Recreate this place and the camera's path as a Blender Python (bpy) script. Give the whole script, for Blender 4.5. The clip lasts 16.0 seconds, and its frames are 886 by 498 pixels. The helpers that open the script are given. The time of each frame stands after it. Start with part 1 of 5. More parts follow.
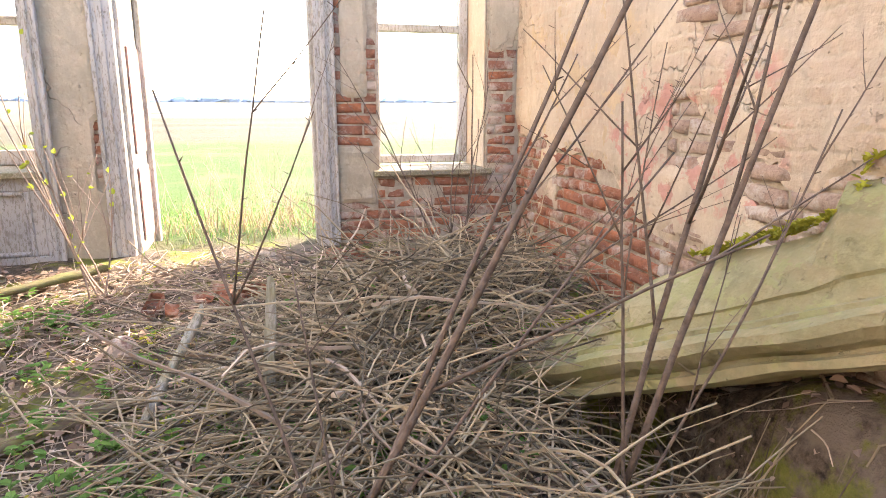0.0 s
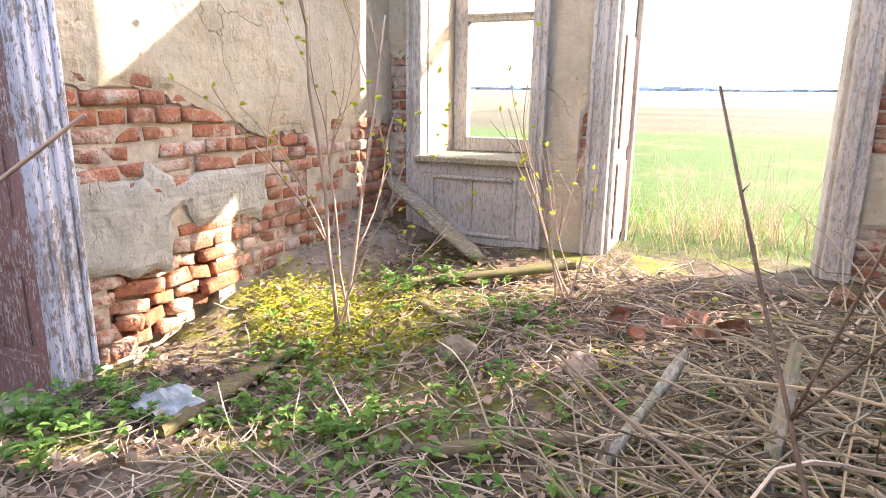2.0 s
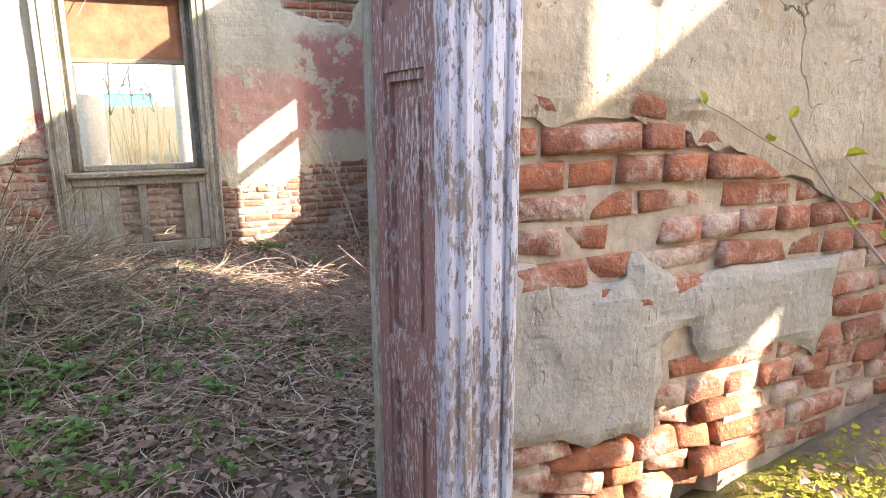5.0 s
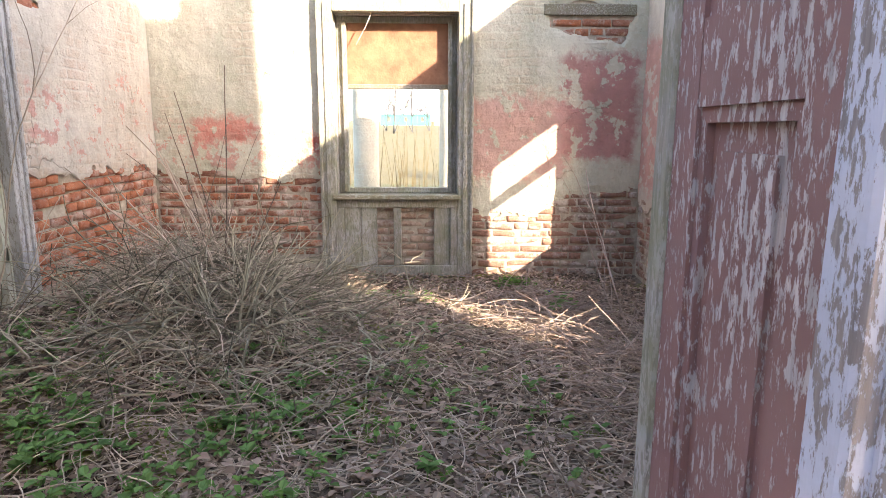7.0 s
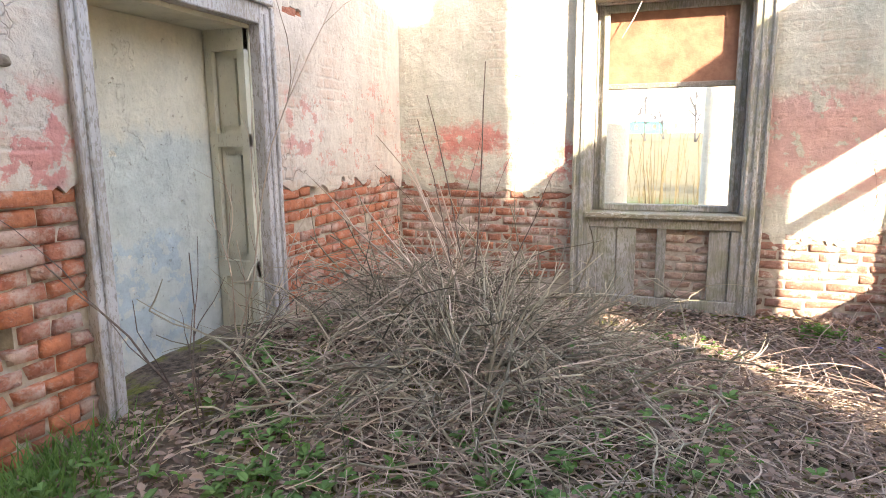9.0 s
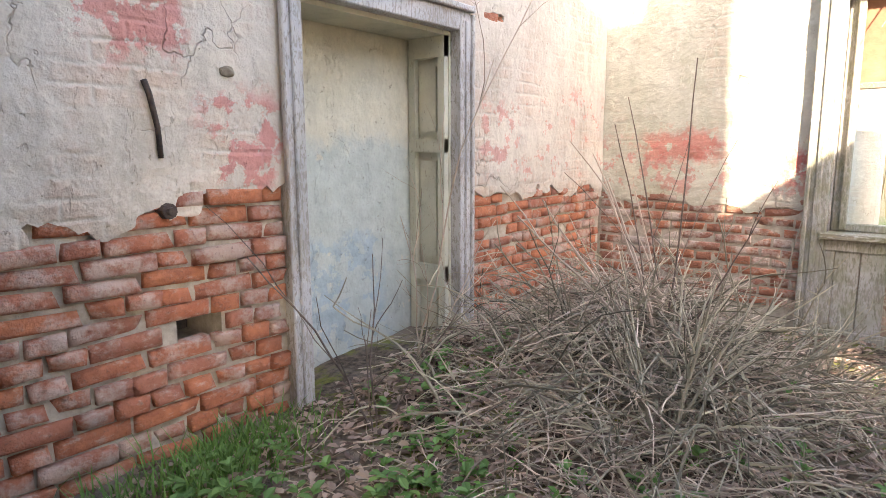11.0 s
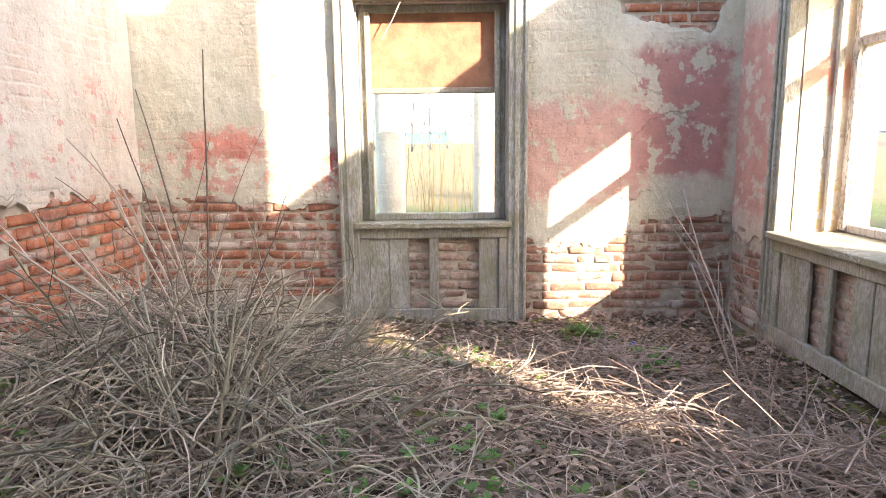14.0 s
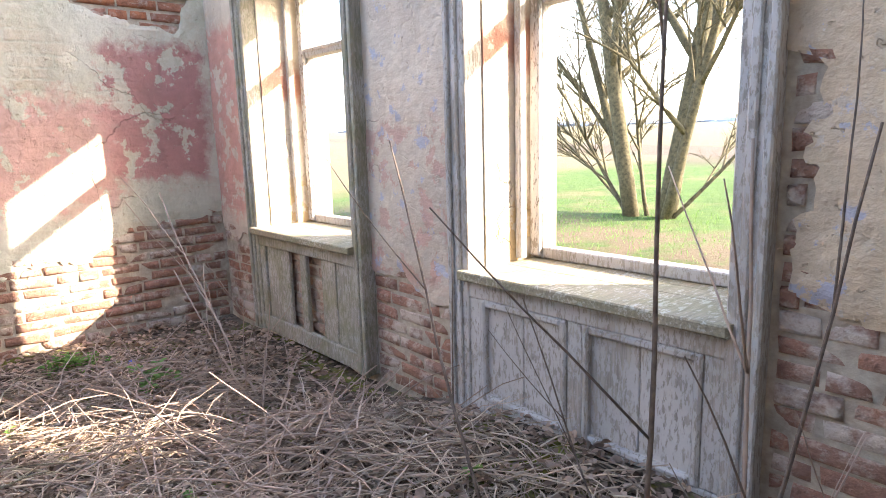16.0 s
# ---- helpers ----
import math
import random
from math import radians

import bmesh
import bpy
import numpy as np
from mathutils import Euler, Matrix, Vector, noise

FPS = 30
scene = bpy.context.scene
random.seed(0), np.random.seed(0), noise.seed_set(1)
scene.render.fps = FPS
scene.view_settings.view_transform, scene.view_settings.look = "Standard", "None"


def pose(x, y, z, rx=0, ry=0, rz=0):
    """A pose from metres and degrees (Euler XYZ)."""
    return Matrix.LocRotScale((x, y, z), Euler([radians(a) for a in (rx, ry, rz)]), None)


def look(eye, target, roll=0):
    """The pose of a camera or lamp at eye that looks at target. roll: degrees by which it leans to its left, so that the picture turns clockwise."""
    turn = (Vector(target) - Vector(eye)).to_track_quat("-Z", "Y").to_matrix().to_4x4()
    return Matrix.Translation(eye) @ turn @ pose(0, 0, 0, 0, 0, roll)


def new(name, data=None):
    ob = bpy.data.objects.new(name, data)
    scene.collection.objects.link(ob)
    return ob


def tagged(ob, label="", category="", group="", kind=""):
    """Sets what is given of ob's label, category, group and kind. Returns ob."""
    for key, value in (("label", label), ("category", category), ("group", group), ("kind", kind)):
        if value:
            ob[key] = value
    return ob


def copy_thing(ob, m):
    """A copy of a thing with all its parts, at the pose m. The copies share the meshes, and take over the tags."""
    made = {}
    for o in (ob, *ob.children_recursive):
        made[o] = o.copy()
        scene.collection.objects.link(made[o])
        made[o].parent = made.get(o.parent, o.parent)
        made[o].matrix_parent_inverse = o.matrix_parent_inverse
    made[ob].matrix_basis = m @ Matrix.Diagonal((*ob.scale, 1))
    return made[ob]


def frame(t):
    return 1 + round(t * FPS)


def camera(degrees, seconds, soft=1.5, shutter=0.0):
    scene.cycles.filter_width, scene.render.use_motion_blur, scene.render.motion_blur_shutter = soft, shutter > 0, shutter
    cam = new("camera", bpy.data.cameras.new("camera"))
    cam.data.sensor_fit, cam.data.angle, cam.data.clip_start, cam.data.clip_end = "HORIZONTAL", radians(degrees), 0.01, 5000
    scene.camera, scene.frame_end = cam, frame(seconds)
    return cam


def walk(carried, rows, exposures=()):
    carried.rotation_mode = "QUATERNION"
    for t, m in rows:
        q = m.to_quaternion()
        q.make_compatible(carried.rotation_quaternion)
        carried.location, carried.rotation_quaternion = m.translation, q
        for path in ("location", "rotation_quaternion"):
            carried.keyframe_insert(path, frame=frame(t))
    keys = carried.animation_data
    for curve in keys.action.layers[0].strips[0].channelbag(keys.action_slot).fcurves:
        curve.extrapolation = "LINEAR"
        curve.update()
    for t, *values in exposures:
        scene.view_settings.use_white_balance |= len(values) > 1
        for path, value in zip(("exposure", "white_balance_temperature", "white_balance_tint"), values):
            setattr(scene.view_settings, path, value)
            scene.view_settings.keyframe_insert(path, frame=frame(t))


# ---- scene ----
cam = camera(70.4, 16.0, soft=0.9)
# seconds, x, y, z, yaw, pitch, roll
ROWS = [
    (0.0, -0.152, 0.311, 1.338, -14.11, -12.47, 0.02),
    (0.5, -0.260, 0.450, 1.336, -4.62, -13.16, -1.31),
    (1.0, -0.326, 0.487, 1.350, 5.92, -13.49, -1.35),
    (1.5, -0.352, 0.664, 1.350, 17.66, -13.57, -0.85),
    (2.0, -0.409, 0.814, 1.364, 25.20, -13.65, -0.62),
    (2.5, -0.652, 1.053, 1.366, 28.11, -13.67, -0.52),
    (3.0, -0.815, 1.162, 1.415, 34.24, -13.30, -0.19),
    (3.5, -0.948, 1.339, 1.413, 44.87, -12.96, 0.00),
    (4.0, -1.007, 1.472, 1.442, 55.92, -12.54, -0.07),
    (4.5, -1.188, 1.578, 1.408, 61.37, -12.45, -0.50),
    (5.0, -1.574, 1.721, 1.413, 66.06, -12.58, 0.26),
    (5.2, -1.656, 1.731, 1.422, 67.80, -12.28, 0.93),
    (7.3, -2.284, 1.873, 1.469, 92.27, -11.01, -0.35),
    (7.5, -2.345, 1.816, 1.459, 94.22, -11.12, -0.20),
    (8.0, -2.539, 1.727, 1.456, 101.27, -10.72, 0.90),
    (8.5, -2.698, 1.629, 1.443, 106.61, -10.22, 0.83),
    (9.0, -2.903, 1.506, 1.454, 109.21, -9.93, 0.58),
    (9.5, -3.012, 1.449, 1.437, 116.55, -9.44, 0.71),
    (10.0, -3.060, 1.465, 1.445, 126.48, -9.17, 0.35),
    (10.2, -3.065, 1.460, 1.442, 128.01, -9.02, 0.18),
    (12.3, -3.148, 1.661, 1.434, 127.11, -8.92, 0.57),
    (12.5, -3.169, 1.664, 1.424, 124.40, -8.88, 0.60),
    (13.0, -3.239, 1.652, 1.405, 114.21, -8.70, 0.20),
    (13.5, -3.321, 1.572, 1.424, 100.62, -9.09, -0.03),
    (14.0, -3.352, 1.653, 1.427, 90.66, -9.25, 0.65),
    (14.5, -3.383, 1.682, 1.422, 80.70, -9.14, 1.29),
    (15.0, -3.371, 1.778, 1.408, 70.90, -9.13, 1.74),
    (15.5, -3.319, 1.860, 1.409, 61.83, -9.20, 1.51),
    (16.0, -3.302, 1.908, 1.435, 49.01, -10.07, 1.59),
]
walk(cam, [(t, pose(x, y, z, 90 + pitch, roll, yaw)) for t, x, y, z, yaw, pitch, roll in ROWS],
     [(0.0, 3.5, 7100, 16), (1.5, 3.35, 7100, 16), (2.6, 3.3, 7000, 16), (3.5, 3.1, 7000, 16), (4.3, 3.0, 7000, 15), (5.2, 3.1, 7000, 15), (7.5, 3.15, 7000, 15), (9.0, 3.32, 7000, 15), (14.8, 3.35, 7000, 15), (16.0, 3.5, 6900, 15)])

# ---- light ----
SUN = Vector((1.0, 1.0, 0.72)).normalized()
world = bpy.data.worlds.new("sky")
world.use_nodes = True
scene.world = world
sky = world.node_tree.nodes.new("ShaderNodeTexSky")
sky.sky_type = "NISHITA"
sky.sun_disc = False
sky.sun_elevation = math.asin(SUN.z)
sky.sun_rotation = math.atan2(SUN.x, SUN.y)
sky.air_density, sky.dust_density, sky.ozone_density = 1.0, 1.5, 1.0
back = world.node_tree.nodes["Background"]
back.inputs["Strength"].default_value = 0.15
world.node_tree.links.new(sky.outputs[0], back.inputs[0])
sun = new("sun", bpy.data.lights.new("sun", "SUN"))
sun.data.energy, sun.data.angle, sun.data.color = 2.8, radians(0.6), (1.0, 0.91, 0.76)
sun.matrix_world = look(SUN * 50, (0, 0, 0))


# ---- materials ----
def nodes_of(name, rough=0.9):
    m = bpy.data.materials.new(name)
    m.use_nodes = True
    nt = m.node_tree
    b = nt.nodes["Principled BSDF"]
    b.inputs["Roughness"].default_value = rough
    b.inputs["Specular IOR Level"].default_value = 0.25
    return m, nt, b


def node(nt, kind, **sets):
    n = nt.nodes.new(kind)
    for k, v in sets.items():
        n.inputs[k.replace("_", " ")].default_value = v
    return n


def tex(nt, scale, detail=4.0, rough=0.6, vec=None, stretch=None):
    n = node(nt, "ShaderNodeTexNoise", Scale=scale, Detail=detail, Roughness=rough)
    if vec is None:
        vec = nt.nodes.new("ShaderNodeNewGeometry").outputs["Position"]
    if stretch:
        mp = nt.nodes.new("ShaderNodeMapping")
        mp.inputs["Scale"].default_value = stretch
        nt.links.new(vec, mp.inputs[0])
        vec = mp.outputs[0]
    nt.links.new(vec, n.inputs["Vector"])
    return n.outputs["Fac"]


def ramp(nt, fac, a, b, ca=(0, 0, 0, 1), cb=(1, 1, 1, 1)):
    r = nt.nodes.new("ShaderNodeValToRGB")
    r.color_ramp.elements[0].position, r.color_ramp.elements[1].position = a, b
    r.color_ramp.elements[0].color, r.color_ramp.elements[1].color = ca, cb
    nt.links.new(fac, r.inputs[0])
    return r.outputs[0]


def mix(nt, fac, a, b):
    m = nt.nodes.new("ShaderNodeMix")
    m.data_type = "RGBA"
    for s, v in ((m.inputs["Factor"], fac), (m.inputs["A"], a), (m.inputs["B"], b)):
        if isinstance(v, (int, float)):
            s.default_value = v
        elif isinstance(v, tuple):
            s.default_value = (*v, 1.0)[:4]
        else:
            nt.links.new(v, s)
    return m.outputs["Result"]


def calc(nt, op, a, b=0.0):
    m = nt.nodes.new("ShaderNodeMath")
    m.operation = op
    for s, v in zip(m.inputs, (a, b)):
        if isinstance(v, (int, float)):
            s.default_value = v
        else:
            nt.links.new(v, s)
    return m.outputs[0]


def bump(nt, bsdf, height, strength=0.5, dist=0.01):
    n = node(nt, "ShaderNodeBump", Strength=strength, Distance=dist)
    nt.links.new(height, n.inputs["Height"])
    nt.links.new(n.outputs[0], bsdf.inputs["Normal"])


def span(nt, v, lo, hi, soft):
    """1 where lo < v < hi, with soft edges."""
    def edge(x, at, way):
        mr = nt.nodes.new("ShaderNodeMapRange")
        nt.links.new(x, mr.inputs["Value"])
        mr.inputs["From Min"].default_value, mr.inputs["From Max"].default_value = at - soft, at + soft
        mr.inputs["To Min"].default_value, mr.inputs["To Max"].default_value = (0, 1) if way else (1, 0)
        return mr.outputs[0]
    return calc(nt, "MULTIPLY", edge(v, lo, True), edge(v, hi, False))


def plaster(name, base, dark, paints=(), axis=0, ghost=0.25, wobble=0.4):
    """Old lime plaster with remains of paint. paints: colour, u range, z range, share of it that is left."""
    m, nt, b = nodes_of(name, 0.95)
    pos = nt.nodes.new("ShaderNodeNewGeometry").outputs["Position"]
    sep = nt.nodes.new("ShaderNodeSeparateXYZ")
    nt.links.new(pos, sep.inputs[0])
    big = tex(nt, 1.6, 6, 0.65, pos)
    fine = tex(nt, 22, 6, 0.7, pos)
    streak = tex(nt, 7.0, 5, 0.7, pos, (1, 1, 0.25))
    col = mix(nt, ramp(nt, big, 0.35, 0.68), dark, base)
    col = mix(nt, calc(nt, "MULTIPLY", ramp(nt, streak, 0.5, 0.72), 0.45), col, tuple(c * 0.72 for c in dark))
    col = mix(nt, calc(nt, "MULTIPLY", ramp(nt, fine, 0.5, 0.75), 0.5), col, tuple(min(1, c * 1.15) for c in base))
    # the courses underneath show faintly through the thin coat
    flat = nt.nodes.new("ShaderNodeCombineXYZ")
    sway = calc(nt, "MULTIPLY", tex(nt, 6, 3, 0.5, pos), 0.05)
    nt.links.new(calc(nt, "ADD", sep.outputs[axis], sway), flat.inputs[0])
    nt.links.new(calc(nt, "ADD", sep.outputs[2], sway), flat.inputs[1])
    courses = node(nt, "ShaderNodeTexBrick", Scale=1.0, Mortar_Size=0.016, Mortar_Smooth=1.0, Brick_Width=0.27, Row_Height=0.0765)
    nt.links.new(flat.outputs[0], courses.inputs["Vector"])
    worn = calc(nt, "MULTIPLY", ramp(nt, tex(nt, 2.4, 6, 0.7, pos), 0.47, 0.62), ghost)
    body = calc(nt, "MULTIPLY", calc(nt, "SUBTRACT", 1.0, courses.outputs["Fac"]), worn)
    col = mix(nt, calc(nt, "MULTIPLY", body, 0.6), col, (0.47, 0.27, 0.18))
    for i, (pc, u0, u1, z0, z1, share) in enumerate(paints):
        wob = calc(nt, "MULTIPLY", calc(nt, "SUBTRACT", tex(nt, 4.5 + i, 6, 0.7, pos), 0.5), wobble)
        u = calc(nt, "ADD", sep.outputs[axis], wob)
        z = calc(nt, "ADD", sep.outputs[2], wob)
        area = calc(nt, "MULTIPLY", span(nt, u, u0, u1, 0.05), span(nt, z, z0, z1, 0.05))
        left = ramp(nt, tex(nt, 6.0 + 1.7 * i, 8, 0.65, pos), 0.62 - 0.3 * share, 0.65 - 0.3 * share)
        keep = calc(nt, "MULTIPLY", calc(nt, "MULTIPLY", area, left), 0.78)
        shade = mix(nt, ramp(nt, tex(nt, 9, 6, 0.7, pos), 0.3, 0.7), tuple(c * 0.7 for c in pc), pc)
        col = mix(nt, keep, col, shade)
    chip = ramp(nt, tex(nt, 30, 4, 0.55, pos), 0.675, 0.705)
    col = mix(nt, calc(nt, "MULTIPLY", chip, 0.35), col, (0.20, 0.15, 0.11))
    crack = nt.nodes.new("ShaderNodeTexVoronoi")
    crack.feature = "DISTANCE_TO_EDGE"
    crack.inputs["Scale"].default_value = 2.2
    wv = nt.nodes.new("ShaderNodeVectorMath")
    wv.operation = "MULTIPLY_ADD"
    nz = node(nt, "ShaderNodeTexNoise", Scale=5.0, Detail=4.0)
    nt.links.new(pos, nz.inputs["Vector"])
    nt.links.new(nz.outputs["Color"], wv.inputs[0])
    wv.inputs[1].default_value = (0.35, 0.35, 0.35)
    nt.links.new(pos, wv.inputs[2])
    nt.links.new(wv.outputs[0], crack.inputs["Vector"])
    line = calc(nt, "MULTIPLY", ramp(nt, crack.outputs["Distance"], 0.0, 0.012, (1, 1, 1, 1), (0, 0, 0, 1)), ramp(nt, tex(nt, 1.1, 3, 0.5, pos), 0.56, 0.64))
    col = mix(nt, calc(nt, "MULTIPLY", line, 0.4), col, (0.12, 0.09, 0.07))
    nt.links.new(col, b.inputs["Base Color"])
    hgt = calc(nt, "ADD", calc(nt, "MULTIPLY", tex(nt, 6, 6, 0.6, pos), 1.2), calc(nt, "MULTIPLY", fine, 0.22))
    hgt = calc(nt, "ADD", hgt, calc(nt, "MULTIPLY", body, 0.28))
    scar = calc(nt, "MULTIPLY", ramp(nt, tex(nt, 13, 6, 0.6, pos, (1, 1, 0.5)), 0.62, 0.66), 0.22)
    hgt = calc(nt, "SUBTRACT", hgt, scar)
    bump(nt, b, calc(nt, "SUBTRACT", calc(nt, "SUBTRACT", hgt, calc(nt, "MULTIPLY", line, 0.5)), calc(nt, "MULTIPLY", chip, 0.5)), 0.8, 0.035)
    return m


def masonry(name, a, b_, c_, pale):
    """Old bricks, each with its own tone, with lime and soot on them."""
    m, nt, b = nodes_of(name, 0.93)
    info = nt.nodes.new("ShaderNodeObjectInfo")
    pos = nt.nodes.new("ShaderNodeNewGeometry").outputs["Position"]
    r = nt.nodes.new("ShaderNodeValToRGB")
    els = r.color_ramp.elements
    els[0].position, els[0].color = 0.0, (*a, 1)
    els[1].position, els[1].color = 1.0, (*c_, 1)
    e = els.new(0.5)
    e.color = (*b_, 1)
    nt.links.new(info.outputs["Random"], r.inputs[0])
    n1 = tex(nt, 14, 6, 0.7, pos)
    n2 = tex(nt, 55, 4, 0.6, pos)
    col = mix(nt, ramp(nt, n1, 0.35, 0.7), r.outputs[0], tuple(x * 0.6 for x in b_))
    lime = ramp(nt, calc(nt, "ADD", tex(nt, 5.0, 5, 0.7, pos), calc(nt, "MULTIPLY", info.outputs["Random"], 0.12)), 0.56, 0.68)
    col = mix(nt, calc(nt, "MULTIPLY", lime, pale), col, (0.52, 0.44, 0.37))
    smear = ramp(nt, tex(nt, 26, 7, 0.75, pos, (0.6, 0.6, 1.4)), 0.55, 0.66)
    col = mix(nt, calc(nt, "MULTIPLY", smear, 0.55 * pale + 0.1), col, (0.50, 0.43, 0.36))
    col = mix(nt, calc(nt, "MULTIPLY", ramp(nt, n2, 0.58, 0.72), 0.55), col, (0.14, 0.08, 0.06))
    nt.links.new(col, b.inputs["Base Color"])
    bump(nt, b, calc(nt, "ADD", n1, calc(nt, "MULTIPLY", n2, 0.6)), 0.9, 0.016)
    return m


def wood(name, paint, bare, worn=0.5, along=2, moss=0.0):
    """Weathered board: flaking paint over grey grain. along: the axis of the grain."""
    m, nt, b = nodes_of(name, 0.8)
    pos = nt.nodes.new("ShaderNodeNewGeometry").outputs["Position"]
    st = [1.0, 1.0, 1.0]
    st[along] = 0.06
    grain = tex(nt, 85, 5, 0.65, pos, tuple(st))
    st[along] = 0.3
    flake = tex(nt, 75, 7, 0.72, pos, tuple(st))
    big = tex(nt, 3, 4, 0.6, pos)
    barec = mix(nt, ramp(nt, grain, 0.35, 0.65), tuple(c * 0.62 for c in bare), bare)
    pc = mix(nt, ramp(nt, big, 0.35, 0.65), tuple(c * 0.72 for c in paint), paint)
    f = calc(nt, "ADD", calc(nt, "MULTIPLY", flake, 0.75), calc(nt, "MULTIPLY", big, 0.25))
    f = ramp(nt, f, 0.36 + 0.28 * worn, 0.39 + 0.28 * worn)
    col = mix(nt, f, barec, pc)
    dirt = tex(nt, 6, 5, 0.7, pos)
    col = mix(nt, calc(nt, "MULTIPLY", ramp(nt, dirt, 0.5, 0.75), 0.28), col, (0.16, 0.14, 0.10))
    if moss:
        col = mix(nt, calc(nt, "MULTIPLY", ramp(nt, tex(nt, 5, 5, 0.7, pos), 0.42, 0.62), moss), col, (0.16, 0.17, 0.05))
    nt.links.new(col, b.inputs["Base Color"])
    bump(nt, b, calc(nt, "ADD", calc(nt, "MULTIPLY", grain, 0.7), f), 0.5, 0.004)
    return m


def mottled(name, a, b_, scale=12, rough=0.9, per_island=0.0, sheer=False):
    m, nt, b = nodes_of(name, rough)
    geo = nt.nodes.new("ShaderNodeNewGeometry")
    fac = tex(nt, scale, 5, 0.65, geo.outputs["Position"])
    fac = ramp(nt, fac, 0.32, 0.68)
    if per_island:
        fac = calc(nt, "ADD", calc(nt, "MULTIPLY", fac, 1 - per_island), calc(nt, "MULTIPLY", geo.outputs["Random Per Island"], per_island))
    col = mix(nt, fac, a, b_)
    nt.links.new(col, b.inputs["Base Color"])
    if sheer:
        tr = nt.nodes.new("ShaderNodeBsdfTranslucent")
        nt.links.new(col, tr.inputs["Color"])
        ms = nt.nodes.new("ShaderNodeMixShader")
        ms.inputs[0].default_value = 0.4
        nt.links.new(b.outputs[0], ms.inputs[1])
        nt.links.new(tr.outputs[0], ms.inputs[2])
        nt.links.new(ms.outputs[0], nt.nodes["Material Output"].inputs["Surface"])
    else:
        bump(nt, b, tex(nt, scale * 4, 5, 0.7, geo.outputs["Position"]), 0.5, 0.01)
    return m


RED, PINK, BLUE, OCHRE = (0.52, 0.13, 0.11), (0.60, 0.29, 0.24), (0.44, 0.46, 0.58), (0.62, 0.40, 0.17)
MAT_PLASTER_D = plaster("plaster_grey_ochre", (0.53, 0.46, 0.35), (0.37, 0.32, 0.24), [((0.40, 0.395, 0.365), 2.1, 3.7, 0.2, 1.10, 1.5), ((0.44, 0.34, 0.22), 2.9, 3.8, 1.4, 2.1, 0.15)], 1, 0.3)
MAT_PLASTER_W = plaster("plaster_green_red", (0.60, 0.56, 0.46), (0.44, 0.42, 0.32), [((0.46, 0.17, 0.165), 3.05, 3.80, 1.18, 2.14, 0.68), ((0.62, 0.34, 0.29), 2.2, 3.12, 1.0, 1.78, 0.72), (PINK, -1.0, 0.9, 1.1, 1.5, 0.3), ((0.62, 0.22, 0.17), -0.42, 0.20, 1.34, 1.56, 0.75), (RED, 0.62, 0.84, 1.18, 1.40, 0.6)], 1, 0.35, 0.45)
MAT_PLASTER_S = plaster("plaster_white_red", (0.62, 0.55, 0.46), (0.46, 0.40, 0.33), [((0.60, 0.22, 0.19), -4.86, -4.50, 1.26, 1.66, 0.55), ((0.60, 0.22, 0.19), -4.42, -4.02, 1.80, 2.2, 0.45), (PINK, -6.9, -6.4, 1.3, 1.75, 0.35), (PINK, -8.3, -6.9, 1.2, 1.9, 0.1)], 0, 0.6, 0.4)
MAT_PLASTER_F = plaster("plaster_cream_pink", (0.62, 0.53, 0.43), (0.46, 0.39, 0.32), [(PINK, -8.4, -7.6, 0.9, 2.3, 0.6), ((0.58, 0.36, 0.30), -6.3, -5.4, 0.7, 1.5, 0.35), (BLUE, -6.3, -5.4, 0.6, 2.2, 0.08), ((0.66, 0.50, 0.34), -4.05, -3.0, 0.7, 2.9, 0.85), (BLUE, -4.2, -3.3, 0.7, 2.4, 0.08)], 0, 0.2)
MAT_REVEAL = plaster("plaster_reveal", (0.70, 0.63, 0.54), (0.60, 0.53, 0.44), [((0.56, 0.22, 0.15), 3.8, 4.3, 1.72, 1.95, 0.9), ((0.62, 0.44, 0.22), 3.8, 4.3, 0.8, 1.15, 0.5)], 1, 0.1)
MAT_PLASTER_F1 = plaster("plaster_cream", (0.54, 0.46, 0.36), (0.38, 0.33, 0.25), [], 0)
MAT_PLASTER_E = plaster("plaster_sandy", (0.62, 0.52, 0.39), (0.47, 0.38, 0.29), [((0.62, 0.47, 0.29), 3.2, 4.6, 1.0, 2.4, 0.22), (PINK, 2.2, 3.4, 0.9, 1.5, 0.3)], 1, 0.4)
MAT_INFILL = plaster("plaster_blocked_door", (0.64, 0.58, 0.45), (0.54, 0.50, 0.39), [((0.50, 0.54, 0.50), -6.3, -4.8, -0.1, 1.5, 0.9), ((0.40, 0.47, 0.50), -5.9, -5.2, 0.3, 0.95, 0.4)], 0, 0.0)
MAT_BRICK = masonry("brick_red", (0.44, 0.16, 0.08), (0.37, 0.16, 0.10), (0.28, 0.13, 0.095), 0.8)
MAT_BRICK_BROWN = masonry("brick_brown", (0.40, 0.20, 0.14), (0.33, 0.18, 0.13), (0.26, 0.16, 0.125), 0.85)
MAT_BRICK_ORANGE = masonry("brick_orange", (0.50, 0.18, 0.085), (0.44, 0.155, 0.085), (0.31, 0.14, 0.10), 0.55)
MAT_BRICK_PALE = masonry("brick_limewashed", (0.48, 0.36, 0.28), (0.42, 0.29, 0.22), (0.36, 0.22, 0.16), 1.0)
